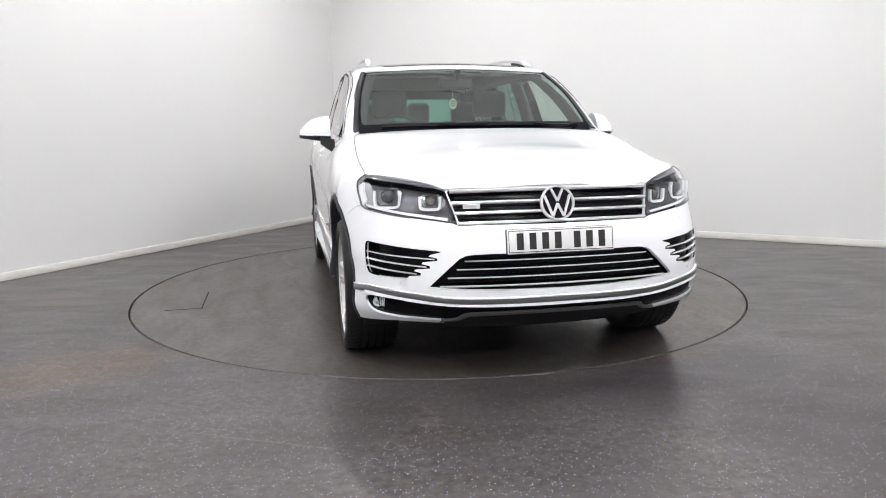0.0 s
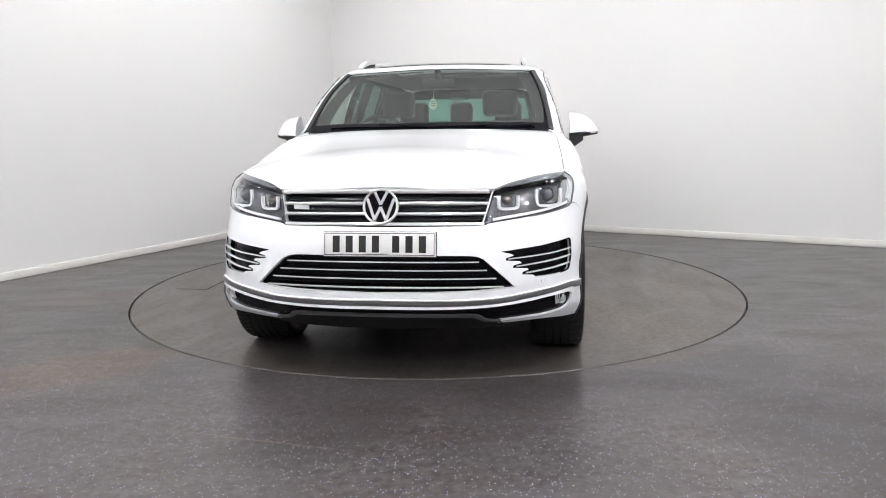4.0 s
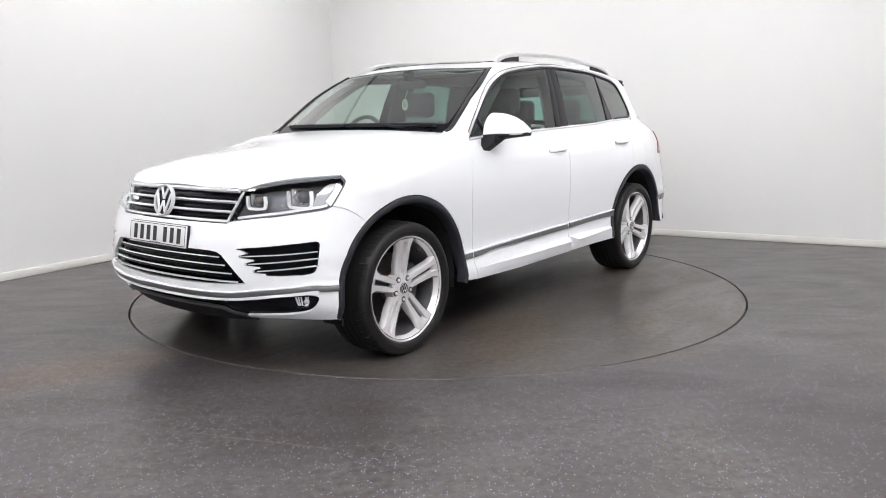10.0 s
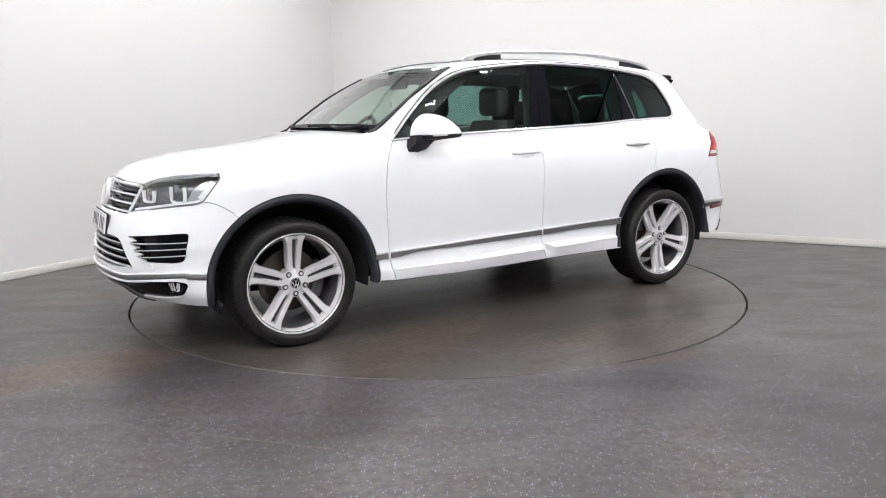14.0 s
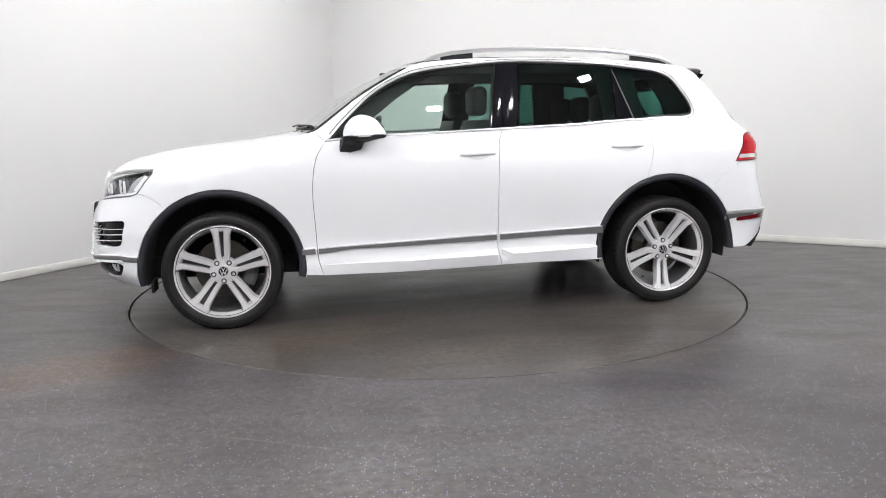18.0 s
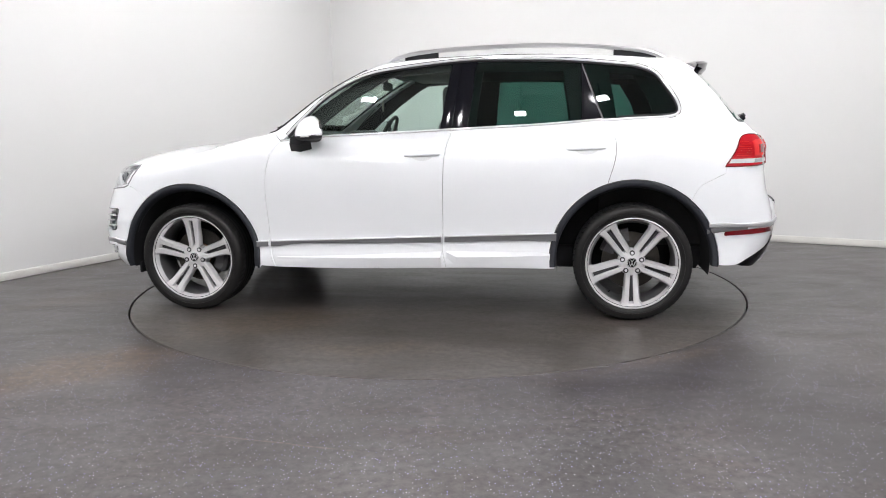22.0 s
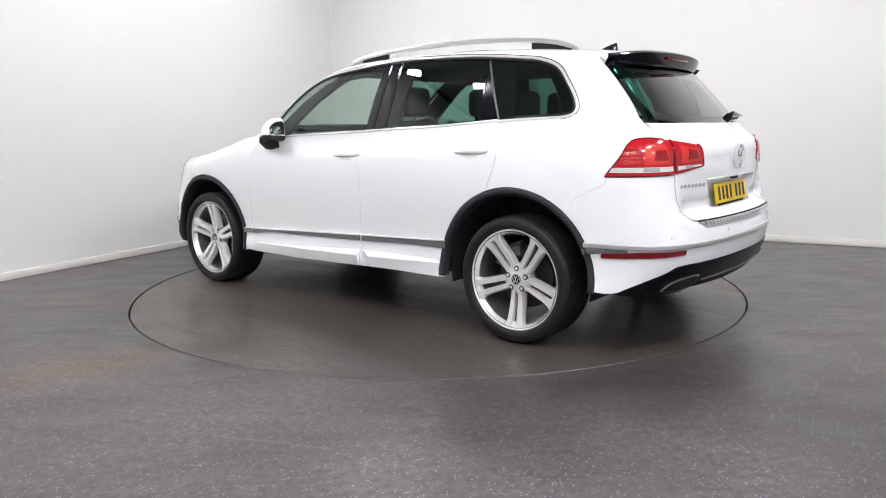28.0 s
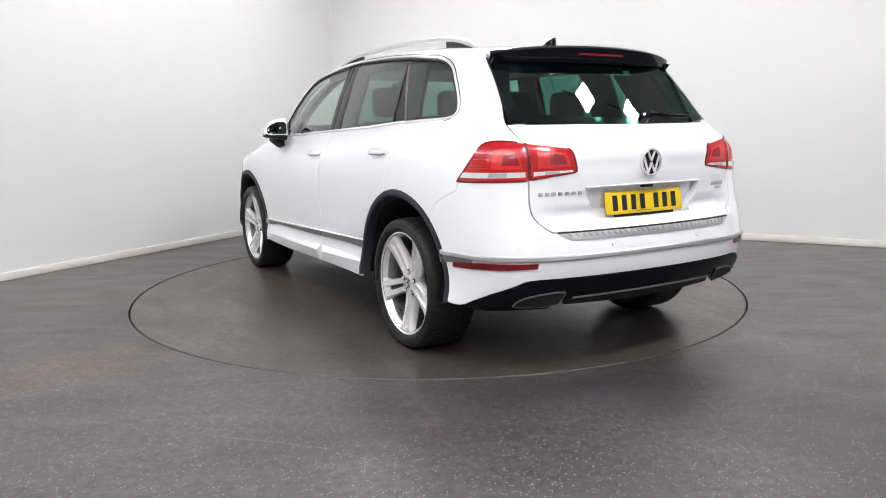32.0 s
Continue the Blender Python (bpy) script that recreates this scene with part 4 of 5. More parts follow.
# ---- front end ----
grille_half = cat([smooth_path([(2.206, 0, .928), (2.196, .264, .926), (2.15, .505, .922)]), [(2.237, .464, .774)], smooth_path([(2.272, .264, .774), (2.29, 0, .773)])])
low_half = cat([smooth_path([(2.337, 0, .641), (2.319, .264, .639), (2.293, .42, .634), (2.286, .473, .618)]), [(2.262, .528, .563), (2.238, .603, .487)], smooth_path([(2.313, .423, .478), (2.342, .267, .476), (2.36, 0, .474)])])
vent_out = smooth_path([(2.06, .892, .682), (2.042, .9, .668), (2.05, .897, .6), (2.06, .893, .555), (2.08, .883, .533), (2.13, .85, .526)])
vent = cat([[(2.257, .55, .650), (2.15, .8, .674)], vent_out, [(2.2, .77, .526), (2.22, .71, .527), (2.22, .703, .537), (2.24, .648, .542), (2.24, .65, .553), (2.23, .68, .561), (2.23, .672, .569), (2.25, .604, .575), (2.25, .608, .585), (2.24, .648, .594), (2.24, .638, .603), (2.25, .568, .61), (2.25, .572, .62), (2.25, .615, .629), (2.25, .603, .637)]])
bum_half = cat([smooth_path([(2.29, 0, .766), (2.272, .264, .767), (2.237, .466, .765)]), head_low[1:], bump_f[1:], arch_pts(FA, ang(FA, bump_f[-1]), -8, 18), smooth_path([(1.945, .93, .288), (2.03, .895, .292), (2.135, .75, .303), (2.197, .53, .30)]),
                [(2.2, .545, .314)], smooth_path([(2.15, .75, .326), (2.075, .845, .345), (2.04, .875, .385), (2.045, .876, .42), (2.14, .81, .433), (2.234, .697, .432)]), smooth_path([(2.275, .508, .398), (2.318, .27, .393), (2.337, 0, .393)])])
bumper = panel("front_bumper", FRONT, [both(bum_half), both(low_half), vent, mir(vent, -1)], PAINT, car, .045, gap=.0007, fine=.015)
grille = panel("grille", FRONT, [both(grille_half)], BLACK_GLOSS, car, .06, -.045, 0, 0, "black radiator grille with chrome bars")
for z0, h in ((.9235, .018), (.873, .014), (.826, .014), (.781, .014)):
    ys = [.5 * k / 10 * (1 - .09 * max(0, (.92 - z0) / .15)) for k in range(-10, 11)]
    q = [(2.25 - .25 * y * y, y, z0 - .006 * (y / .5) ** 2) for y in ys]
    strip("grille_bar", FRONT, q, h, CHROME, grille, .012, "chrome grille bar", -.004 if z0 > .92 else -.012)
for s in (1, -1):
    strip("grille_end", FRONT, mir([(2.15, .503, .92), (2.237, .466, .776)], s), .008, CHROME, grille, .008, "", -.01)
for z0 in (.90, .849, .803):
    q = [(2.25 - .25 * y * y, y, z0) for y in [.48 * k / 8 for k in range(-8, 9)]]
    strip("grille_slat", FRONT, q, .02, INSERT, grille, .008, "", -.035)
lower = panel("lower_grille", FRONT, [both(low_half)], INSERT, car, .06, -.05, 0, 0, "black lower grille with thin chrome lines")
for z0, w in ((.612, .45), (.575, .485), (.537, .525), (.497, .56)):
    q = [(2.34 - .25 * y * y, y, z0 - .006 * (y / .5) ** 2) for y in [w * k / 10 for k in range(-10, 11)]]
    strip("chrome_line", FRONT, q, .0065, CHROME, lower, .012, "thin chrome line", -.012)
    strip("lower_slat", FRONT, np.array(q) + np.array([0, 0, -.012]), .018, INSERT, lower, .012, "", -.03)
for z0, w in ((.63, .42), (.487, .57)):
    q = [(2.34 - .25 * y * y, y, z0) for y in [w * k / 10 for k in range(-10, 11)]]
    strip("lower_slat", FRONT, q, .016, INSERT, lower, .012, "", -.03)
for s in (1, -1):
    vb = panel("side_vent", FRONT, [mir(vent, s)], INSERT, car, .05, -.045, 0, 0, "black side air inlet with chrome blades")
    rim = mir(cat([vent, vent[:1]]), s)
    strip("vent_frame", FRONT, rim[:len(vent_out) + 2], .010, BLACK_GLOSS, vb, .003, "", -.004)
    for k, (ya, za, yb, zb) in enumerate(((.574, .615, .875, .634), (.61, .580, .880, .602), (.654, .5475, .878, .566))):
        q = [(2.2, ya + (yb - ya) * j / 8, za + (zb - za) * j / 8) for j in range(9)]
        q = [(2.31 - .25 * y * y - .25 * max(0, y - .7) ** 1.2 * 3, y * s, z) for _, y, z in q]
        strip("vent_blade", FRONT, q, .0062, CHROME, vb, .010, "chrome vent blade", -.008)
    # number plate side bolts stay plain; head lamp washer cover and parking sensors
    wc = [(2.175, .69, .763), (2.135, .775, .769), (2.14, .785, .74), (2.185, .70, .731)]
    panel("washer_cover", FRONT, [rounded(mir(wc, s), 2)], PAINT, bumper, .03, .0012, 0, .003)
    for y, z in ((.752, .505),):
        P, N = on_skin(FRONT, [(2.2, y * s, z)])
        m = Matrix.Translation(P[0]) @ Vector(N[0]).to_track_quat("X", "Z").to_matrix().to_4x4()
        part("parking_sensor", disc_mesh(.010, -.002, .0012, 16, "x", .0006, m), PAINT, bumper)
        part("sensor_ring", ring_mesh([(.0102, -.001), (.0108, .0008), (.0114, -.001)], 18, "x", m=m), SATIN, bumper)
# grey strip, with white edges, round the bumper
q = smooth_path([(1.942, .922, .448), (2.02, .9, .453), (2.1, .878, .458), (2.236, .697, .443), (2.285, .506, .423), (2.332, .27, .421), (2.35, 0, .4245)])
q = cat([q, mir(q[::-1][1:], -1)])
strip("bumper_strip", FRONT, q, .027, STRIP, bumper, .008, "grey bumper moulding")
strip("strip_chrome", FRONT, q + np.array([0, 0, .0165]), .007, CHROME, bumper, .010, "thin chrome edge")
# white lip under the strip
q2 = smooth_path([(2.035, .882, .441), (2.08, .868, .44), (2.14, .81, .437), (2.2, .75, .433), (2.236, .697, .424), (2.283, .506, .406), (2.329, .27, .402), (2.346, 0, .4035)])
q2 = cat([q2, mir(q2[::-1][1:], -1)])
P, N = on_skin(FRONT, q2)
part("bumper_lip", sweep(P, [(-.009, -.01), (-.009, .008), (.009, .008), (.009, -.01)], [(n[0], n[1], .12) for n in N]), PAINT, bumper, "white lip under the grey moulding")
# gloss black lower insert with fog lamps
ins_half = cat([smooth_path([(2.336, 0, .395), (2.318, .27, .395), (2.276, .508, .40)]), smooth_path([(2.234, .697, .434), (2.14, .81, .435), (2.045, .877, .422), (2.038, .877, .385), (2.072, .847, .343), (2.15, .75, .324)]), [(2.2, .545, .312), (2.225, .48, .322), (2.262, .43, .352)],
                smooth_path([(2.296, .27, .358), (2.315, 0, .362)])])
panel("lower_insert", FRONT, [both(ins_half)], INSERT, car, .05, -.012, 0, .01, "gloss black lower bumper insert")
skid_half = cat([smooth_path([(2.318, 0, .364), (2.298, .27, .36), (2.262, .43, .353), (2.226, .48, .323), (2.2, .545, .313)]), [(2.19, .55, .303), (2.218, .47, .313)], smooth_path([(2.26, .42, .341), (2.285, .27, .347), (2.298, 0, .351)])])
panel("skid_trim", FRONT, [both(skid_half)], SKID, car, .05, .002, 0, .012, "satin grey skid trim")
under_half = cat([smooth_path([(2.298, 0, .349), (2.285, .27, .345), (2.26, .42, .339), (2.218, .47, .311), (2.19, .55, .301)]), [(2.15, .56, .27)], smooth_path([(2.18, .45, .262), (2.22, .27, .26), (2.235, 0, .26)])])
panel("chin_guard", FRONT, [both(under_half)], BLACK_MATT, car, .05, -.012, 0, .02, "black plastic chin under the bumper")
for s in (1, -1):
    fg = [(2.128, .772, .427), (2.05, .872, .421), (2.042, .874, .395), (2.066, .85, .366), (2.112, .792, .362)]
    fog = panel("fog_lamp", FRONT, [rounded(mir(fg, s), 1)], LAMP_DARK, car, .03, -.022, .002, 0, "clear fog lamp in a black surround")
    panel("fog_lens", FRONT, [rounded(mir(fg, s), 1)], LENS, fog, .03, .001, .002, .02)
    P, N = on_skin(FRONT, [(2.08, .835 * s, .393)], -.016)
    m = Matrix.Translation(P[0]) @ Vector((.93, .37 * s, 0)).to_track_quat("X", "Z").to_matrix().to_4x4()
    part("fog_bulb", ring_mesh([(.001, .008), (.009, .006), (.018, -.004), (.024, .004)], 20, "x", m=m), CHROME, fog)
    for k, (ya, yb) in enumerate(((.862, .85), (.848, .845), (.82, .822), (.803, .81), (.788, .80))):
        P, N = on_skin(FRONT, [(2.09, ya * s, .418), (2.09, (ya + yb) / 2 * s, .395), (2.09, yb * s, .372)], -.014)
        part("fog_rib", tube(P, .0042, 6, up=(1, .3 * s, 0)), LAMP_SILVER, fog)


def badge(parent, m, r):
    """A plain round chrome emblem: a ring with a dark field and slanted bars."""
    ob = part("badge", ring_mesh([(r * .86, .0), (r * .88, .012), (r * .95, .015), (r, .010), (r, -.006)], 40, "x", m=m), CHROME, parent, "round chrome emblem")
    part("badge_field", disc_mesh(r * .88, -.008, .003, 32, "x", m=m), BLACK_GLOSS, ob)
    bm = bmesh.new()
    for a, b in (((-.34, .78), (0, .10)), ((0, .10), (.34, .78)), ((-.74, .42), (-.32, -.76)), ((-.32, -.76), (0, -.04)), ((0, -.04), (.32, -.76)), ((.32, -.76), (.74, .42))):
        tube([m @ Vector((.006, a[0] * r, a[1] * r)), m @ Vector((.006, b[0] * r, b[1] * r))], r * .085, 6, up=tuple(m.to_3x3() @ Vector((1, 0, 0))), bm=bm)
    part("badge_bars", bm, CHROME, ob)


badge(car, Matrix.Translation((2.268, 0, .857)) @ Matrix.Rotation(radians(-14), 4, "Y"), .083)
part("grille_emblem", box((-.004, -.04, -.011), (.004, .04, .011), .003, m=Matrix.Translation((2.205, -.395, .848)) @ Matrix.Rotation(radians(-10), 4, "Z")), CHROME, grille, "small slanted chrome emblem")


def plate(parent, m, material, label, border, w=.52, h=.112):
    ob = part("number_plate", box((-.005, -w / 2, -h / 2), (.004, w / 2, h / 2), .004, m=m), material, parent, label)
    # border and plain bars in place of characters
    bm = bmesh.new()
    for a, b in (((-w / 2 + .006, h / 2 - .009), (w / 2 - .006, h / 2 - .006)), ((-w / 2 + .006, -h / 2 + .006), (w / 2 - .006, -h / 2 + .009)),
                 ((-w / 2 + .006, -h / 2 + .009), (-w / 2 + .009, h / 2 - .009)), ((w / 2 - .009, -h / 2 + .009), (w / 2 - .006, h / 2 - .009))):
        box_into(bm, (.0036, a[0], a[1]), (.0046, b[0], b[1]), m=m)
    if border:
        part("plate_border", bm, INK, ob, smooth=False)
    else:
        bm.free()
    for k in range(7):
        y = (k - 3) * .061 + (-.016 if k < 4 else .016)
        part("character_bar", box((.0036, y - .0165, -.038), (.0052, y + .0165, .038), .001, 1, m=m), INK, ob, smooth=False)
    part("plate_caption", box((.0036, -.06, -h / 2 + .010), (.0046, .04, -h / 2 + .0125), m=m), INK, ob, smooth=False)
    return ob


plate(car, Matrix.Translation((2.325, 0, .692)) @ Matrix.Rotation(radians(-9), 4, "Y"), PLATE_W, "white front number plate with black bars", True)
part("plate_bracket", box((-.02, -.262, -.058), (-.004, .262, .058), .004, m=Matrix.Translation((2.325, 0, .692)) @ Matrix.Rotation(radians(-9), 4, "Y")), BLACK_MATT, car)

# ---- rear end ----
gate_half = cat([[(-2.252, 0, 1.214)], smooth_path([(-2.252, 0, 1.214), (-2.22, .35, 1.216), (-2.075, .68, 1.217)])[1:], [(-2.2, .672, 1.131)], smooth_path([(-2.247, .674, .96), (-2.24, .667, .85), (-2.245, .65, .79), (-2.28, .615, .745), (-2.328, .595, .722)]), [(-2.39, .2, .722), (-2.39, 0, .722)]])
rec_half = [(-2.33, 0, .918), (-2.3, .385, .915), (-2.29, .37, .88), (-2.28, .31, .765), (-2.33, 0, .762)]
gate = panel("tailgate", REAR, [both(gate_half), both(rec_half)], PAINT, car, .045, lip=.045)
panel("plate_recess", REAR, [both(rec_half)], PAINT, gate, .05, -.042, 0, 0)
strip("recess_lip", REAR, smooth_path([(-2.3, .385, .918), (-2.33, 0, .921), (-2.3, -.385, .918)]), .008, PAINT, gate, .006)
part("gate_release", box((-2.335, -.035, .902), (-2.31, .035, .916), .004), BLACK_MATT, gate)
plate(car, Matrix.Translation((-2.309, 0, .83)) @ Matrix.Rotation(radians(180), 4, "Z") @ Matrix.Rotation(radians(-9), 4, "Y"), PLATE_Y, "yellow rear number plate with black bars", False)
part("plate_holder", box((-2.318, -.2, .762), (-2.306, .2, .782), .003), BLACK_MATT, car)
badge(car, Matrix.Translation((-2.343, 0, 1.026)) @ Matrix.Rotation(radians(180), 4, "Z") @ Matrix.Rotation(radians(-2), 4, "Y"), .068)
for k in range(7):
    y = .608 - k * .0345
    P, N = on_skin(REAR, [(-2.3 + .1 * y, y, .894)])
    m = Matrix.Translation(P[0]) @ Vector(N[0]).to_track_quat("X", "Z").to_matrix().to_4x4()
    part("lettering_bar", box((-.001, -.011, -.009), (.004, .011, .009), .002, 1, m=m), GREY_TXT, gate)
for y, z, w, h in ((-.522, .893, .022, .011), (-.585, .893, .03, .011), (-.575, .868, .028, .007)):
    P, N = on_skin(REAR, [(-2.26, y, z)])
    m = Matrix.Translation(P[0]) @ Vector(N[0]).to_track_quat("X", "Z").to_matrix().to_4x4()
    part("lettering_bar", box((-.001, -w, -h), (.004, w, h), .002, 1, m=m), GREY_TXT, gate)
# rear window
bw_half = cat([[(-2.248, 0, 1.222)], smooth_path([(-2.248, 0, 1.222), (-2.215, .35, 1.223), (-2.08, .672, 1.224)])[1:], smooth_path([(-1.995, .655, 1.33), (-1.9, .634, 1.45), (-1.82, .612, 1.53)]), smooth_path([(-1.84, .5, 1.545), (-1.88, .25, 1.56), (-1.89, 0, 1.565)])])
rear_glass = panel("rear_window", BACK, [both(bw_half)], REAR_GLASS, gate, .06, -.002, .001, .004, "dark privacy glass", field=cabin, shade=back_sheet)
inner_half = cat([[(-2.2, 0, 1.265)], smooth_path([(-2.2, 0, 1.265), (-2.16, .35, 1.265), (-2.05, .60, 1.265)])[1:], smooth_path([(-1.98, .60, 1.34), (-1.95, .575, 1.41), (-1.905, .55, 1.465)]), [(-1.956, .25, 1.475), (-1.97, 0, 1.475)]])
panel("rear_window_band", BACK, [both(bw_half), both(inner_half)], BLACK_GLOSS, gate, .05, -.007, .001, 0, field=cabin)
# spoiler
rows = []
for k in range(25):
    u = -1 + 2 * k / 24
    y = u * .612
    e = abs(u) ** 4
    xt = -1.972 + .085 * abs(u) ** 2.6 + .04 * e        # trailing edge
    zt = 1.612 - .024 * u * u - .010 * e
    xb = -1.83
    zb = 1.612 - .03 * u * u - .026 * e
    th = zt - 1.530 + .010 * e
    rows.append([(xb, y, zb), (xb * .6 + xt * .4, y, zb * .6 + zt * .4 + .012), (xt + .02, y, zt + .006), (xt, y, zt - .006), (xt + .015, y, zt - th * .7), (xt + .035, y, zt - th), (xb - .04, y, zt - th + .03), (xb, y, zb - .05)])
spoiler = part("spoiler", loft(rows), BLACK_GLOSS, gate, "gloss black roof spoiler", sharp=60)
part("brake_light", box((-1.974, -.15, 1.566), (-1.955, .15, 1.578), .003), RED_DEEP, spoiler, "red high-level brake light")
part("window_sticker", box((-.001, -.1, -.018), (.001, .1, .018), m=Matrix.Translation((-1.955, -.12, 1.483)) @ Matrix.Rotation(radians(44), 4, "Y")), STICKER, gate, "green window sticker", smooth=False)
# rear wiper
part("rear_wiper_arm", sweep(smooth_path([(-2.262, -.02, 1.235), (-2.275, -.06, 1.262), (-2.262, -.2, 1.256), (-2.225, -.38, 1.252)]), [(-.012, -.006), (-.006, .01), (.006, .01), (.012, -.006)], [(-.7, 0, .7)] * 19, scale=[1.4] * 7 + [1.1 - .05 * k for k in range(12)]), BLACK_GLOSS, gate)
part("rear_wiper_blade", sweep(smooth_path([(-2.262, -.06, 1.236), (-2.235, -.25, 1.238), (-2.185, -.43, 1.24)]), [(-.008, -.004), (-.003, .008), (.003, .008), (.008, -.004)], [(-.7, 0, .7)] * 13), BLACK_MATT, gate)
part("wiper_pivot", disc_mesh(.022, -.02, .02, 18, "x", .006, Matrix.Translation((-2.262, -.03, 1.24)) @ Matrix.Rotation(radians(225), 4, "Y")), BLACK_GLOSS, gate)
# rear bumper
rb_half = cat([[(-2.395, 0, .716), (-2.37, .3, .716)], smooth_path([(-2.328, .598, .716), (-2.28, .62, .742), (-2.245, .655, .79), (-2.24, .672, .85), (-2.247, .678, .956)]), smooth_path([(-2.12, .83, .952), (-1.98, .902, .949)]), bump_r[1:], arch_pts(RA, ang(RA, bump_r[-1]), 181, 14),
               smooth_path([(-1.94, .945, .365), (-2.0, .93, .362), (-2.06, .918, .370), (-2.11, .90, .394)]), smooth_path([(-2.18, .84, .435), (-2.256, .758, .474), (-2.295, .69, .498), (-2.36, .45, .503), (-2.4, 0, .506)])])
rbump = panel("rear_bumper", REAR, [both(rb_half)], PAINT, car, .045, gap=.0007)
for s in (1, -1):
    q = smooth_path([(-1.875, .935, .575), (-1.98, .922, .59), (-2.1, .893, .598)])
    strip("corner_strip", REAR, mir(q - np.array([0, 0, .007]), s), .034, STRIP, rbump, .006, "dark grey corner moulding", .001)
    rf = [(-1.978, .918, .541), (-1.972, .919, .553), (-1.978, .918, .566), (-2.15, .87, .583), (-2.30, .66, .580), (-2.31, .67, .556), (-2.15, .87, .552)]
    panel("reflector", REAR, [mir(rf, s)], RED_DEEP, car, .03, .006, 0, .02, "dark red rear reflector")
    for y in (.755, .284):
        P, N = on_skin(REAR, [(-2.42 + .24 * y * y, y * s, .65)])
        m = Matrix.Translation(P[0]) @ Vector(N[0]).to_track_quat("X", "Z").to_matrix().to_4x4()
        part("parking_sensor", disc_mesh(.010, -.002, .0012, 16, "x", .0006, m), PAINT, rbump)
        part("sensor_ring", ring_mesh([(.0102, -.001), (.0108, .0008), (.0114, -.001)], 18, "x", m=m), SATIN, rbump)
q = smooth_path([(-1.885, .936, .603), (-1.98, .922, .605), (-2.07, .90, .605), (-2.15, .87, .604), (-2.26, .765, .602), (-2.32, .642, .6), (-2.385, .35, .604), (-2.412, 0, .606)])
q = cat([q, mir(q[::-1][1:], -1)])
strip("rear_strip", REAR, q, .026, SATIN, rbump, .012, "satin chrome moulding across the bumper")
# metal loading-edge plate
st = [(-2.36, .30, .715), (-2.318, .57, .713), (-2.35, .50, .678), (-2.41, 0, .676), (-2.35, -.50, .678), (-2.318, -.57, .713), (-2.36, -.30, .715), (-2.385, 0, .715)]
step_plate = panel("loading_plate", REAR, [st], GREY_TXT, car, .04, .004, 0, .006, "ribbed satin metal loading plate")
strip("plate_edge", REAR, smooth_path([(-2.32, .565, .7165), (-2.36, .30, .7185), (-2.385, 0, .7185), (-2.36, -.30, .7185), (-2.32, -.565, .7165)]), .008, BLACK_MATT, step_plate, .004, "dark edge of the loading plate", .003)
for k in range(31):
    y = (k - 15) * .034
    P, N = on_skin(REAR, [(-2.4 + .24 * y * y, y + .006, .712), (-2.41 + .24 * y * y, y - .006, .698)], .006)
    part("plate_rib", tube(P, .0055, 6), CHROME, step_plate)
# gloss black diffuser with exhaust tips
df_half = cat([smooth_path([(-2.4, 0, .503), (-2.36, .45, .5), (-2.295, .69, .495), (-2.256, .758, .47), (-2.18, .84, .432), (-2.11, .90, .392)]), [(-2.055, .916, .366), (-2.07, .905, .36), (-2.13, .85, .350), (-2.2, .745, .348), (-2.24, .57, .345), (-2.285, .5, .39), (-2.30, .46, .40), (-2.34, .2, .40), (-2.34, 0, .40)]])
panel("diffuser", REAR, [both(df_half)], INSERT, car, .045, .006, 0, .05, "gloss black rear diffuser")
for s in (1, -1):
    ex = [(-2.21, .75, .368), (-2.225, .735, .395), (-2.258, .69, .423), (-2.318, .514, .441), (-2.3, .515, .41), (-2.262, .535, .362)]
    tip = panel("exhaust_tip", REAR, [rounded(mir(ex, s), 1)], WELL, car, .03, .012, 0, 0, "dark angular exhaust tip with a grey rim")
    q = rounded(mir(ex, s), 1)
    P, N = on_skin(REAR, q, .011)
    part("exhaust_rim", sweep(P, [(-.0022, -.02), (-.0022, .003), (.0022, .003), (.0022, -.02)], N, True), SKID, tip)
und_half = [(-2.335, 0, .402), (-2.335, .2, .402), (-2.3, .46, .398), (-2.27, .49, .36), (-2.29, .2, .352), (-2.295, 0, .35)]
panel("skid_plate_rear", REAR, [both(und_half)], BLACK_MATT, car, .05, .004, 0, .05, "black rear skid plate")
strip("skid_edge", REAR, smooth_path(both([(-2.30, .46, .399), (-2.34, .2, .402), (-2.34, 0, .402)])[[0, 1, 2, 4, 5]]), .010, SKID, car, .006, "thin silver line under the diffuser", .006)

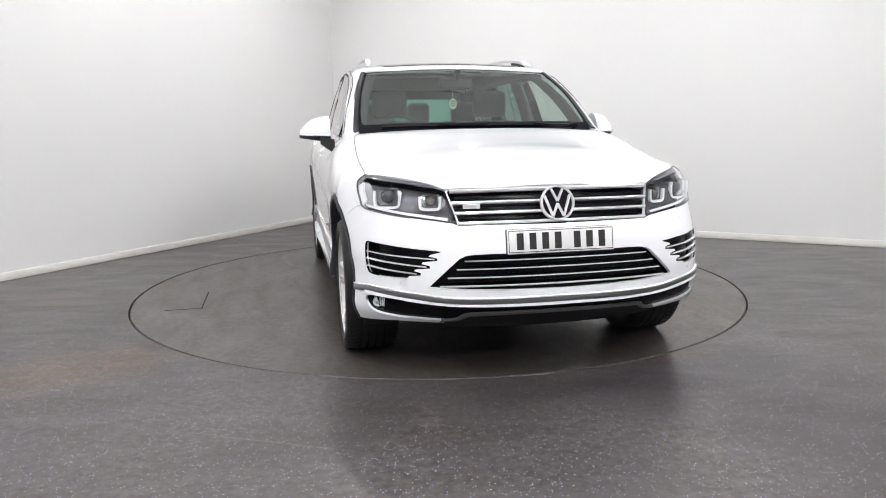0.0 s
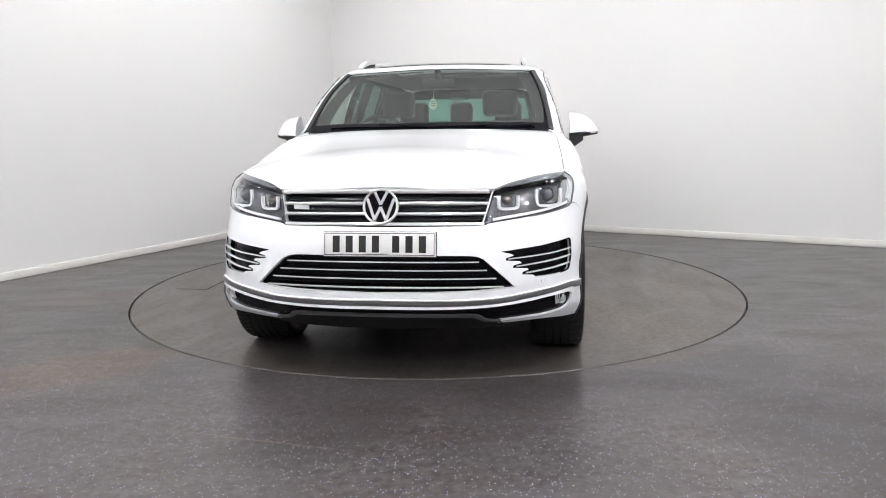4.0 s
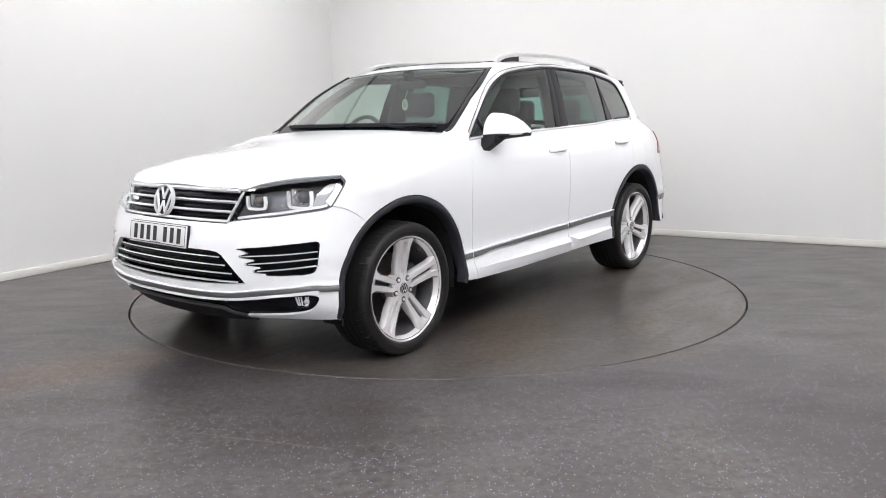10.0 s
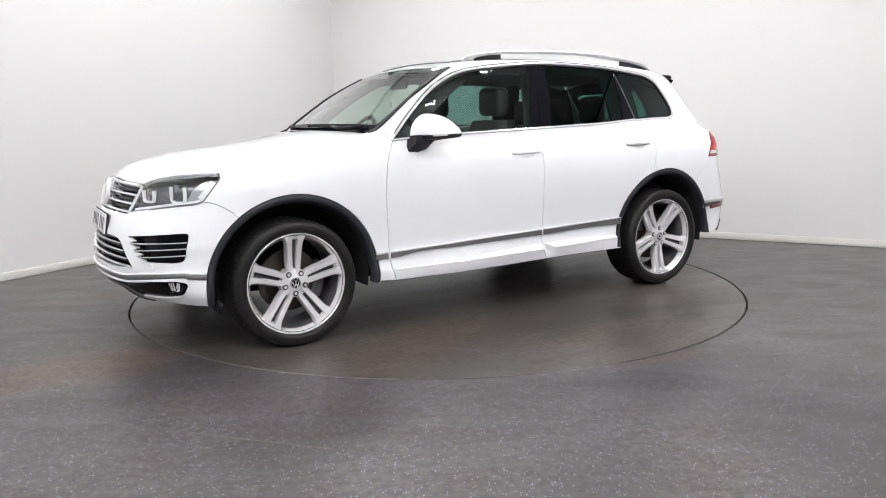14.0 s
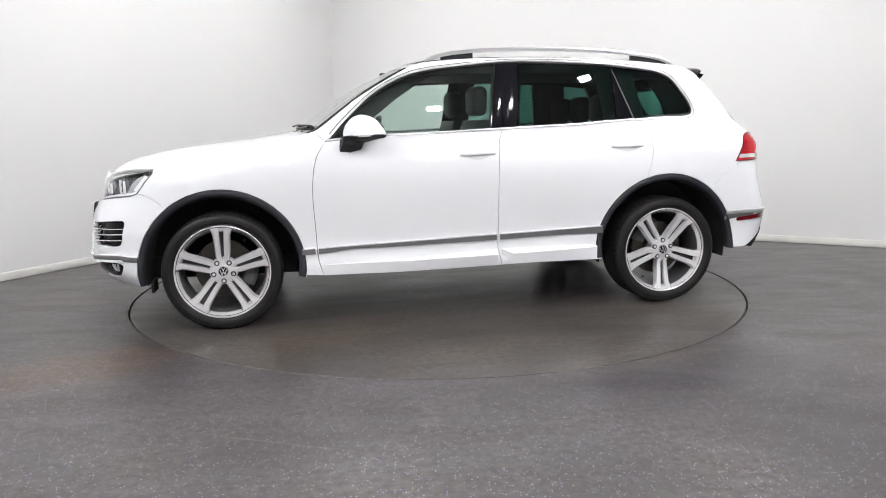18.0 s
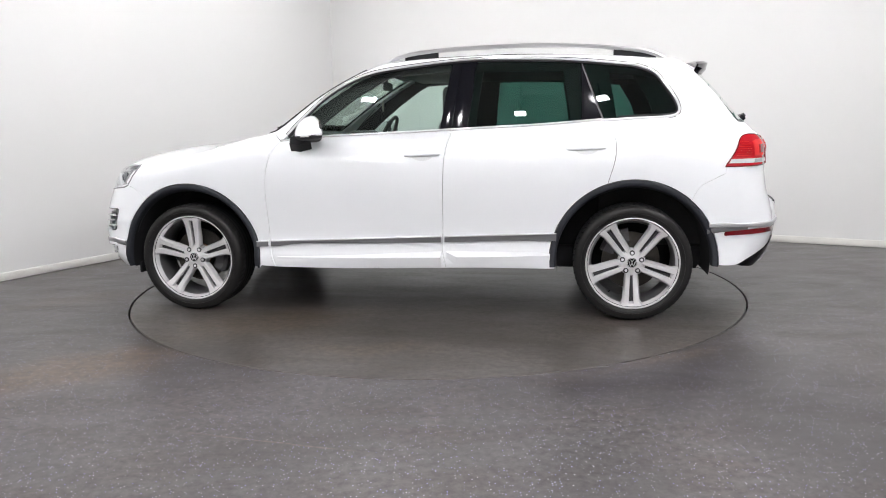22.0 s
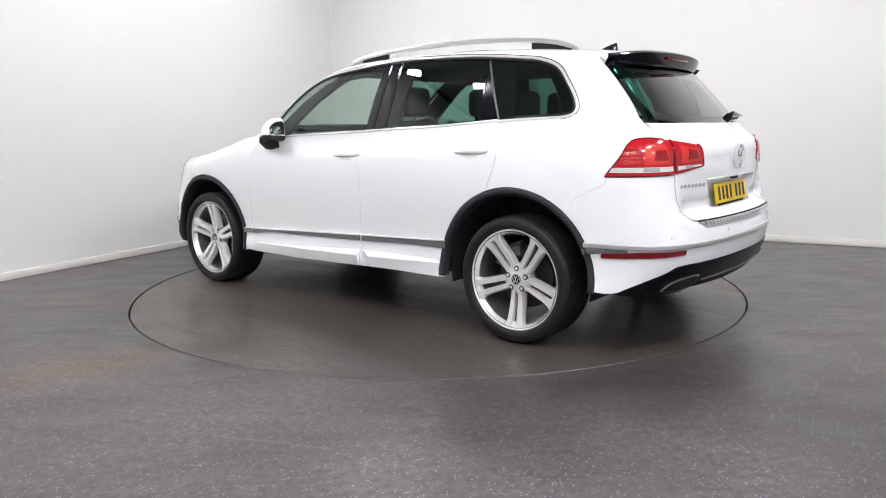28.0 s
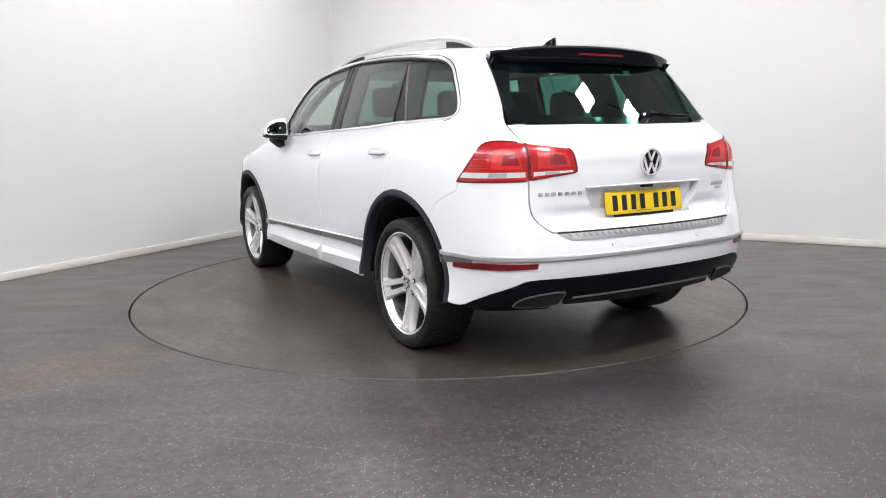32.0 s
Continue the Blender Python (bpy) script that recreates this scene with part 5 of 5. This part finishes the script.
# ---- wheels ----
def wheel(x, s, first_angle):
    m = Matrix.Translation((x, s * .812, .3575 if x > 0 else .3625)) @ (Matrix() if s > 0 else Matrix.Rotation(math.pi, 4, "Z"))
    W = .1375
    # rim barrel and flange; y points outwards
    ob = part("wheel", ring_mesh([(.258, .085), (.270, .112), (.281, .126), (.287, .124), (.288, .112), (.274, .10), (.266, .085)], 64, "y", m=m), ALLOY, car, "silver five-twin-spoke alloy wheel with low tyre")
    part("barrel", ring_mesh([(.255, -.12), (.25, -.05), (.246, .05), (.259, .088), (.272, .088), (.27, -.12)], 48, "y", m=m), ALLOY_DARK, ob, "dark inner rim barrel")
    shoulder = [(.272, -.118), (.286, -.128), (.302, -.138), (.325, -.140), (.343, -.135), (.354, -.123), (.3592, -.102), (.3602, -.05), (.3606, 0), (.3602, .05), (.3592, .102), (.354, .123), (.343, .135), (.325, .140), (.302, .138), (.29, .13), (.284, .122), (.272, .118)]
    part("tyre", ring_mesh(shoulder, 96, "y", m=m), RUBBER, ob, "black low-profile road tyre")
    bm = bmesh.new()
    for y in (-.062, -.021, .021, .062):
        ring_mesh([(.3608, y - .005), (.3612, y), (.3608, y + .005)], 64, "y", m=m, bm=bm)
    part("tread_groove", bm, WELL, ob)
    bm = bmesh.new()
    n = 60
    for k in range(n):
        a = 2 * math.pi * k / n
        for sy in (-1, 1):
            P = []
            for f in range(5):
                y = sy * (.068 + .064 * f / 4)
                r = [.3606, .3606, .360, .3565, .347][f]
                b = a + .012 * f
                P.append(m @ Vector((r * math.cos(b), y, r * math.sin(b))))
            sweep(P, [(-.0032, -.004), (.0032, -.004), (.0032, .0012), (-.0032, .0012)], [tuple(m.to_3x3() @ Vector((math.cos(a), 0, math.sin(a))))] * 5, bm=bm)
    tagged(part("tread_pattern", bm, WELL, ob), kind="stuff")
    bm = bmesh.new()
    ring_mesh([(.312, .1392), (.313, .141), (.314, .1392)], 64, "y", m=m, bm=bm)
    ring_mesh([(.292, .131), (.294, .1335), (.297, .132)], 64, "y", m=m, bm=bm)
    part("sidewall_ridge", bm, RUBBER, ob)
    # spokes
    for k in range(5):
        base = radians(first_angle + 72 * k)
        for t in (-1, 1):
            rows = []
            for r, off, w, yo, d in ((.052, .0205, .0145, .090, .04), (.085, .0250, .0172, .088, .045), (.13, .0278, .0182, .093, .045), (.18, .0302, .0186, .102, .042), (.225, .0330, .0196, .111, .038), (.248, .0375, .0235, .1165, .034), (.270, .0475, .0345, .1185, .03)):
                ca, sa = math.cos(base), math.sin(base)
                sec = []
                for q, y in ((-w, yo - d), (-w, yo - .005), (-w + .003, yo), (w * .5, yo), (w, yo - .014), (w * 1.05, yo - d)):
                    q = t * (off + q)
                    sec.append(m @ Vector((r * ca - q * sa, y, r * sa + q * ca)))
                rows.append(sec)
            part("spoke", loft(rows), ALLOY, ob, sharp=35)
        # floor of the slot between the pair, and the web that closes it at the rim
        ca, sa = math.cos(base), math.sin(base)
        rows = [[m @ Vector((r * ca - q * sa, y, r * sa + q * ca)) for q, y in ((-.018, y0 - .01), (-.018, y0), (-.003, y0), (0, y0 + .006), (.003, y0), (.018, y0), (.018, y0 - .01))] for r, y0 in ((.07, .062), (.16, .068), (.256, .084))]
        part("spoke_slot", loft(rows), SLOT, ob, "dark slot between twin spokes", sharp=30)
        rows = [[m @ Vector((r * ca - q * sa, y, r * sa + q * ca)) for q, y in ((-.017, y0 - .02), (-.017, y0), (.017, y0), (.017, y0 - .02))] for r, y0 in ((.244, .096), (.254, .114), (.270, .1195))]
        part("spoke_web", loft(rows), ALLOY, ob, sharp=30)
    hub = ring_mesh([(.001, .094), (.034, .094), (.04, .09), (.062, .088), (.082, .082), (.088, .06), (.088, .03)], 40, "y", m=m)
    part("hub", hub, ALLOY, ob)
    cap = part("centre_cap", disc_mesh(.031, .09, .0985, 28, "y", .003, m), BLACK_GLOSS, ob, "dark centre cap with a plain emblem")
    bm = ring_mesh([(.0265, .0975), (.028, .1), (.0295, .0975)], 28, "y", m=m)
    for a, b in (((-.009, .021), (0, .003)), ((0, .003), (.009, .021)), ((-.02, .011), (-.009, -.021)), ((-.009, -.021), (0, -.001)), ((0, -.001), (.009, -.021)), ((.009, -.021), (.02, .011))):
        tube([m @ Vector((a[0], .099, a[1])), m @ Vector((b[0], .099, b[1]))], .0022, 5, up=(0, s, 0), bm=bm)
    part("cap_emblem", bm, CHROME, ob)
    for k in range(5):
        a = radians(first_angle + 36 + 72 * k)
        mm = m @ Matrix.Translation((.061 * math.cos(a), .0, .061 * math.sin(a)))
        part("bolt_seat", disc_mesh(.0165, .085, .0905, 18, "y", .001, mm), SLOT, ob)
        part("wheel_bolt", disc_mesh(.0095, .088, .0965, 6, "y", .003, mm), CHROME, ob)
    # valve and brake
    a = radians(first_angle + 36)
    part("valve", tube([m @ Vector((.235 * math.cos(a), .07, .235 * math.sin(a))), m @ Vector((.222 * math.cos(a), .085, .222 * math.sin(a)))], .004, 6), BLACK_MATT, ob)
    part("brake_disc", ring_mesh([(.001, .0), (.075, .0), (.08, -.01), (.178, -.012), (.18, -.03), (.08, -.032)], 48, "y", m=m), STEEL, car, "grey brake disc")
    part("brake_hub", disc_mesh(.08, -.01, .012, 32, "y", .006, m), RUST, car)
    rows = []
    for k in range(9):
        b = radians((150 if x > 0 else 20) + 8 * k) if s > 0 else radians(180 - ((150 if x > 0 else 20) + 8 * k))
        c, z = math.cos(b), math.sin(b)
        rows.append([m @ Vector((r * c, y, r * z)) for r, y in ((.115, .015), (.13, .03), (.185, .03), (.205, .01), (.205, -.05), (.115, -.05))])
    part("brake_caliper", loft(rows), CALIPER, car, "grey brake caliper")


wheel(1.45, 1, 90)
wheel(-1.45, 1, 270)
wheel(1.45, -1, 75)
wheel(-1.45, -1, 240)

# ---- door mirrors, handles, rails ----
for s in (1, -1):
    rows_c, rows_b = [], []
    for k in range(13):
        f = k / 12
        y = .90 + .188 * f
        top = 1.291 - .013 * f - .085 * f ** 3.2
        bot = 1.168 - .012 * (1 - f)
        x_f = .696 - .053 * f - .108 * f ** 3
        x_b = .515 - .057 * f - .02 * f ** 3
        sc = 1 - .25 * f ** 6
        mid = (x_f + x_b) / 2
        sec = []
        for j in range(15):
            t = math.pi * j / 14
            cx = math.cos(t)
            xx = x_b + (x_f - x_b) * ((1 + cx) / 2) ** 1.5 + (1 - sc) * .06 * ((1 - cx) / 2)
            zz = bot + (top - bot) * math.sin(t) ** .9
            sec.append((xx, y * s, zz))
        rows_c.append(sec)
        lo = []
        for j in range(11):
            t = math.pi * j / 10
            cx = math.cos(t)
            lo.append((mid + (x_f - mid) * (abs(cx) ** .7) * (1 if cx > 0 else -1) * sc * 1.01, y * s, bot + .004 - .04 * math.sin(t) ** .6 * (1 - .4 * f)))
        rows_b.append(lo)
    if s < 0:
        rows_c, rows_b = [[[(x, y - .022, z) for x, y, z in r] for r in rr] for rr in (rows_c, rows_b)]
    cap = part("door_mirror", loft(rows_c), PAINT, car, "white door mirror on a black foot", sharp=60)
    part("mirror_base", loft(rows_b), BLACK_MATT, cap, "black lower shell", sharp=60)
    foot = []
    for f in range(5):
        k = f / 4
        y = .985 - .085 * k
        z0, z1 = 1.135 - .062 * k, 1.16 - .02 * k
        x0, x1 = .705 + .02 * k, .575 + .02 * k
        foot.append([(x0, y * s, z0 - .02), (x0 - .01, y * s, z1), (x1, y * s, z1), (x1 - .01, y * s, z0 + .005), ((x0 + x1) / 2, y * s, z0 - .026)])
    part("mirror_foot", loft(foot), BLACK_MATT, cap, "black mirror foot", sharp=50)
    mg = []
    for y, z in ((.925, 1.178), (.99, 1.178), (1.045, 1.178), (1.06, 1.188), (1.055, 1.215), (1.03, 1.235), (.985, 1.25), (.935, 1.252), (.922, 1.24), (.92, 1.21)):
        f = (y - .9) / .188
        bot, top = 1.168 - .012 * (1 - f), 1.291 - .013 * f - .085 * f ** 3.2
        h = min(1, max(0, (z - bot) / (top - bot))) ** (1 / .9)
        x_f, x_b = .696 - .053 * f - .108 * f ** 3, .515 - .057 * f - .02 * f ** 3
        mg.append((x_b + (x_f - x_b) * ((1 - math.sqrt(1 - h * h)) / 2) ** 1.5 - .002, y * s, z))
    if s < 0:
        mg = [(x, y - .022, z) for x, y, z in mg]
    bm = loft([[(x, y, z) for x, y, z in mg], [(x + .02, y, z) for x, y, z in mg]])
    part("mirror_glass", bm, MIRROR, cap, "mirror glass", smooth=False)
    mid = np.array(mg).mean(0)
    rim = [mid + (np.array(p) - mid) * np.array([1, 1.2, 1.24]) for p in mg]
    part("mirror_bezel", loft([[p + np.array([.0015, 0, 0]) for p in rim], [p + np.array([.03, 0, 0]) for p in rim]]), BLACK_MATT, cap, "black mirror surround", sharp=50)
    part("indicator", sweep(smooth_path([(.625, s * 1.0, 1.158), (.60, s * 1.05, 1.16), (.54, s * 1.078, 1.163)]), [(-.003, -.004), (.003, -.004), (.003, .005), (-.003, .005)], [(0, 0, 1)] * 13), CLEAR_STRIP, cap)
for s in (1, -1):
    for door, xa, xb, z in (("front", -.03, -.262, 1.048), ("rear", -1.045, -1.275, 1.08)):
        ob_parent = [o for o in car.children if o.name.startswith(door + "_door") and (o.data.vertices[0].co.y * s > 0)][0]
        q = [(xa + (xb - xa) * k / 12, .93, z + .007 * k / 12) for k in range(13)]
        q = [(a, b, c - .012) for a, b, c in q]
        P, N = on_skin(SIDE[s], mir(q, s), .001)
        bulge = [.012 * math.sin(math.pi * k / 12) ** .5 + .004 for k in range(13)]
        P2 = P + N * np.array(bulge)[:, None]
        hd = part("door_handle", sweep(P2, [(-.015, -.02), (-.018, .001), (-.011, .007), (.011, .007), (.018, .001), (.015, -.02)], N, scale=[.55] + [.8] + [1] * 9 + [.8, .55]), PAINT, ob_parent, "white door handle")
        xm = (xa + xb) / 2
        # flat oval in greyer white: the shade of the handle's hollow, painted on
        cup = [(xm + .07 * math.cos(2 * math.pi * k / 20), .93, z - .014 + .034 * math.sin(2 * math.pi * k / 20)) for k in range(20)]
        panel("handle_cup", SIDE[s], [mir(cup, s)], mat("cup_shade_paint", (.70, .705, .72), .4, 0, .02, 5, coat=.6) if "cup_shade_paint" not in bpy.data.materials else bpy.data.materials["cup_shade_paint"], hd, .03, .0012, 0, 0)
# roof rails
for s in (1, -1):
    q = smooth_path([(.13, .60, 1.638), (.06, .592, 1.663), (-.06, .582, 1.688), (-.3, .566, 1.710), (-.75, .556, 1.7215), (-1.1, .556, 1.711), (-1.35, .562, 1.690), (-1.52, .57, 1.664), (-1.635, .575, 1.625)], 5)
    sec = [(-.017, -.012), (-.019, .004), (-.011, .014), (.011, .014), (.019, .004), (.017, -.012)]
    n = len(q)
    sc = [min(1, .45 + .2 * k, .45 + .2 * (n - 1 - k)) for k in range(n)]
    rail = part("roof_rail", sweep(mir(q, s), sec, [(0, 0, 1)] * n, scale=sc), SATIN, car, "satin silver roof rail")
    for (xa, za, xb, zb) in ((.02, 1.635, -.2, 1.695), (-1.33, 1.69, -1.59, 1.622)):
        rows = []
        for k in range(9):
            f = k / 8
            x = xa + (xb - xa) * f
            top = float(np.interp(-x, -q[:, 0], q[:, 2])) - .012
            low = float(roof_z(x)) - .075 * .33 - .018
            y0 = float(np.interp(-x, -q[:, 0], q[:, 1]))
            rows.append([(x, s * (y0 - .010), low), (x, s * (y0 + .009), low - .004), (x, s * (y0 + .009), max(top, low)), (x, s * (y0 - .010), max(top, low))])
        part("rail_foot", loft(rows), BLACK_MATT, rail, "dark rail foot")
# aerial fin
rows = []
for x, w, h in ((-1.43, .004, .004), (-1.47, .02, .012), (-1.52, .026, .034), (-1.56, .018, .05), (-1.58, .010, .056), (-1.586, .010, .012)):
    z = float(roof_z(x)) - .004
    rows.append([(x, -w, z), (x, -w * .35, z + h), (x, w * .35, z + h), (x, w, z)])
part("aerial_fin", loft(rows), BLACK_GLOSS, car, "black shark-fin aerial", sharp=50)
# windscreen wipers and scuttle
for ya, yb, x0 in ((-.62, .05, .965), (.0, .68, .945)):
    q = [(.957 - .2 * ya * ya, ya, 1.204), (.957 - .05 * (ya + yb) ** 2, (ya + yb) / 2, 1.209), (.957 - .2 * yb * yb, yb, 1.205)]
    P, N = on_skin(SCREEN, smooth_path(q), .006)
    part("wiper_blade", sweep(P, [(-.01, -.006), (-.003, .012), (.003, .012), (.01, -.006)], N), BLACK_MATT, car, "black windscreen wiper")
    P, N = on_skin(SCREEN, smooth_path([(.98 - .2 * yb * yb, yb - .02, 1.197), (.965, (ya + yb) / 2 + .15, 1.204), (.955, (ya + yb) / 2, 1.213)]), .014)
    part("wiper_arm", sweep(P, [(-.008, -.005), (-.005, .006), (.005, .006), (.008, -.005)], N), BLACK_GLOSS, car)

# ---- cabin ----
part("floor_pan", box((-1.3, -.62, .27), (2.02, .62, .42), .04), WELL, car, "dark underbody")
part("engine_bay", box((.95, -.60, .40), (2.08, .60, .88), .05), WELL, car)
part("boot_box", box((-2.16, -.60, .42), (-1.25, .60, 1.02), .05), DARK, car)
part("sill_beam", box((-.93, -.90, .335), (.93, .90, .46), .02), WELL, car)
for s in (1, -1):
    part("door_card", box((-.95, min(s * .80, s * .845), .44), (.95, max(s * .80, s * .845), 1.125), .02), DARK, car)
    part("door_card", box((-1.25, min(s * .80, s * .845), .84), (-.96, max(s * .80, s * .845), 1.125), .02), DARK, car)
    part("quarter_card", box((-1.95, min(s * .60, s * .70), .92), (-1.25, max(s * .60, s * .70), 1.2), .02), DARK, car)
part("bulkhead", box((.86, -.76, .42), (1.0, .76, 1.10), .02), DARK, car)
dash = loft([[(x, -.78, z) for x, z in ((.98, .7), (.98, 1.14), (.86, 1.165), (.62, 1.15), (.5, 1.09), (.5, .85), (.62, .7))], [(x, .78, z) for x, z in ((.98, .7), (.98, 1.14), (.86, 1.165), (.62, 1.15), (.5, 1.09), (.5, .85), (.62, .7))]])
for s in (1, -1):
    rows = []
    for x, y, z in ((.80, .80, 1.10), (.62, .785, 1.26), (.45, .745, 1.39), (.28, .69, 1.50), (.12, .64, 1.575)):
        rows.append([(x + .055, s * (y - .015), z), (x - .11, s * (y + .004), z), (x - .11, s * (y - .03), z), (x + .03, s * (y - .10), z)])
    part("screen_pillar_lining", loft(rows), DARK, car, sharp=30)
    q = smooth_path([(.2, s * .645, 1.565), (-.3, s * .665, 1.59), (-.9, s * .655, 1.585), (-1.5, s * .62, 1.545), (-1.75, s * .58, 1.49)])
    part("roof_edge_lining", sweep(q, [(-.02, -.035), (.02, -.035), (.02, .02), (-.02, .02)], [(0, 0, 1)] * len(q)), DARK, car)
part("dashboard", dash, DASH, car, "black dashboard")
part("instrument_hood", box((.5, -.56, 1.12), (.66, -.22, 1.185), .025), DASH, car)
part("headlining", box((-1.75, -.56, 1.555), (.12, .56, 1.575), .008), mat("headlining_grey", (.22, .22, .22), .9, 0, .1, 20), car, "grey headlining")
# steering wheel on the right-hand side
sw = Matrix.Translation((.40, -.42, 1.12)) @ Matrix.Rotation(radians(-25), 4, "Y")
ring = [tuple(sw @ Vector((0, .185 * math.cos(2 * math.pi * k / 36), .185 * math.sin(2 * math.pi * k / 36)))) for k in range(36)]
swo = part("steering_wheel", tube(ring, .016, 8, True, up=tuple(sw.to_3x3() @ Vector((1, 0, 0)))), SEAT, car, "black steering wheel")
part("wheel_hub", box((-.02, -.075, -.055), (.03, .075, .05), .02, m=sw), DASH, swo)
for a in (0, 180, 270):
    e = sw @ Vector((.0, .18 * math.cos(radians(a)), .18 * math.sin(radians(a))))
    part("wheel_spoke", tube([sw @ Vector((.0, .05 * math.cos(radians(a)), .05 * math.sin(radians(a)))), e], .014, 6, up=(1, .1, 0)), DASH, swo)


def seat(x, y, w, back_top, head):
    ob = part("seat", box((x - .25, y - w / 2, .62), (x + .27, y + w / 2, .78), .05, 3), SEAT, car, "black leather seat")
    rows = []
    for k in range(8):
        f = k / 7
        z = .74 + (back_top - .74) * f
        xx = x - .22 - .16 * f
        ww = w / 2 * (1 - .28 * max(0, f - .55) / .45 - .04 * (1 - f))
        t = .07 - .02 * f
        rows.append([(xx - t, y - ww, z), (xx + t * .6, y - ww * 1.02, z), (xx + t, y - ww * .8, z), (xx + t, y + ww * .8, z), (xx + t * .6, y + ww * 1.02, z), (xx - t, y + ww, z)])
    part("backrest", loft(rows), SEAT, ob, sharp=60)
    hx = x - .39
    for k in (-1, 1):
        part("headrest_post", tube([(hx, y + k * .06, back_top - .02), (hx + .0, y + k * .06, back_top + .06)], .007, 6), CHROME, ob, "chrome headrest post")
    hr = box((hx - .05, y - head / 2, back_top + .03), (hx + .06, y + head / 2, back_top + .03 + .20), .045, 3)
    part("headrest", hr, SEAT, ob)


seat(.12, .40, .58, 1.25, .27)
seat(.12, -.40, .58, 1.25, .27)
for y in (-.42, 0, .42):
    seat(-.80, y, .43, 1.19, .24 if y else .2)
part("parcel_shelf", box((-2.0, -.58, 1.10), (-1.28, .58, 1.125), .008), DARK, car)
for s in (1, -1):
    for xa, xb, w in ((-.355, -.41, .10), (-1.225, -1.15, .14)):
        rows = [[(x - w, s * y, z), (x + w, s * y, z), (x + w, s * (y - .02), z), (x - w, s * (y - .02), z)] for x, y, z in ((xa, .80, 1.1), ((xa + xb) / 2, .735, 1.36), (xb, .665, 1.57))]
        part("pillar_lining", loft(rows), DARK, car, sharp=30)
    rows = [[(x - .15, s * y, z), (x + .15, s * y, z), (x + .15, s * (y - .03), z), (x - .15, s * (y - .05), z)] for x, y, z in ((-1.78, .66, 1.1), (-1.70, .625, 1.36), (-1.60, .585, 1.52))]
    part("rear_pillar_lining", loft(rows), DARK, car, sharp=30)
# inside mirror and hanging scent card
part("inside_mirror", box((.27, -.12, 1.475), (.295, .12, 1.54), .012), DASH, car, "dark inside mirror")
part("mirror_stalk", box((.28, -.02, 1.53), (.36, .02, 1.60), .01), DASH, car)
card = ring_mesh([(.0005, -.0015), (.03, -.0015), (.03, .0015), (.0005, .0015)], 28, "x", m=Matrix.Translation((.33, -.035, 1.366)) @ Matrix.Diagonal((1, .9, 1.3, 1)))
sc = part("scent_card", card, CARD, car, "pale oval scent card on a cord")
part("card_cord", tube([(.33, -.035, 1.404), (.30, -.03, 1.47)], .0015, 5), CARD, sc)
for z in (1.385, 1.37, 1.355):
    part("card_print", box((.3315, -.05, z - .003), (.3322, -.02, z + .003)), STICKER, sc, smooth=False)


# ---- what moves ----
def motions():
    cars, discs = [], []
    for t in range(33):
        u = (t - 16) / 16
        a = -78.223 - 5.06611 * t + 1.1306 * u ** 2 - .1413 * u ** 3 - 1.0825 * u ** 4
        discs.append((t, pose(0, 0, 0, 0, 0, a)))
        cars.append((t, pose(0, 0, 0, 0, 0, a) @ pose(.069, .073, .0, 0, 0, 0)))
    walk(table, discs)
    walk(car, cars)


motions()
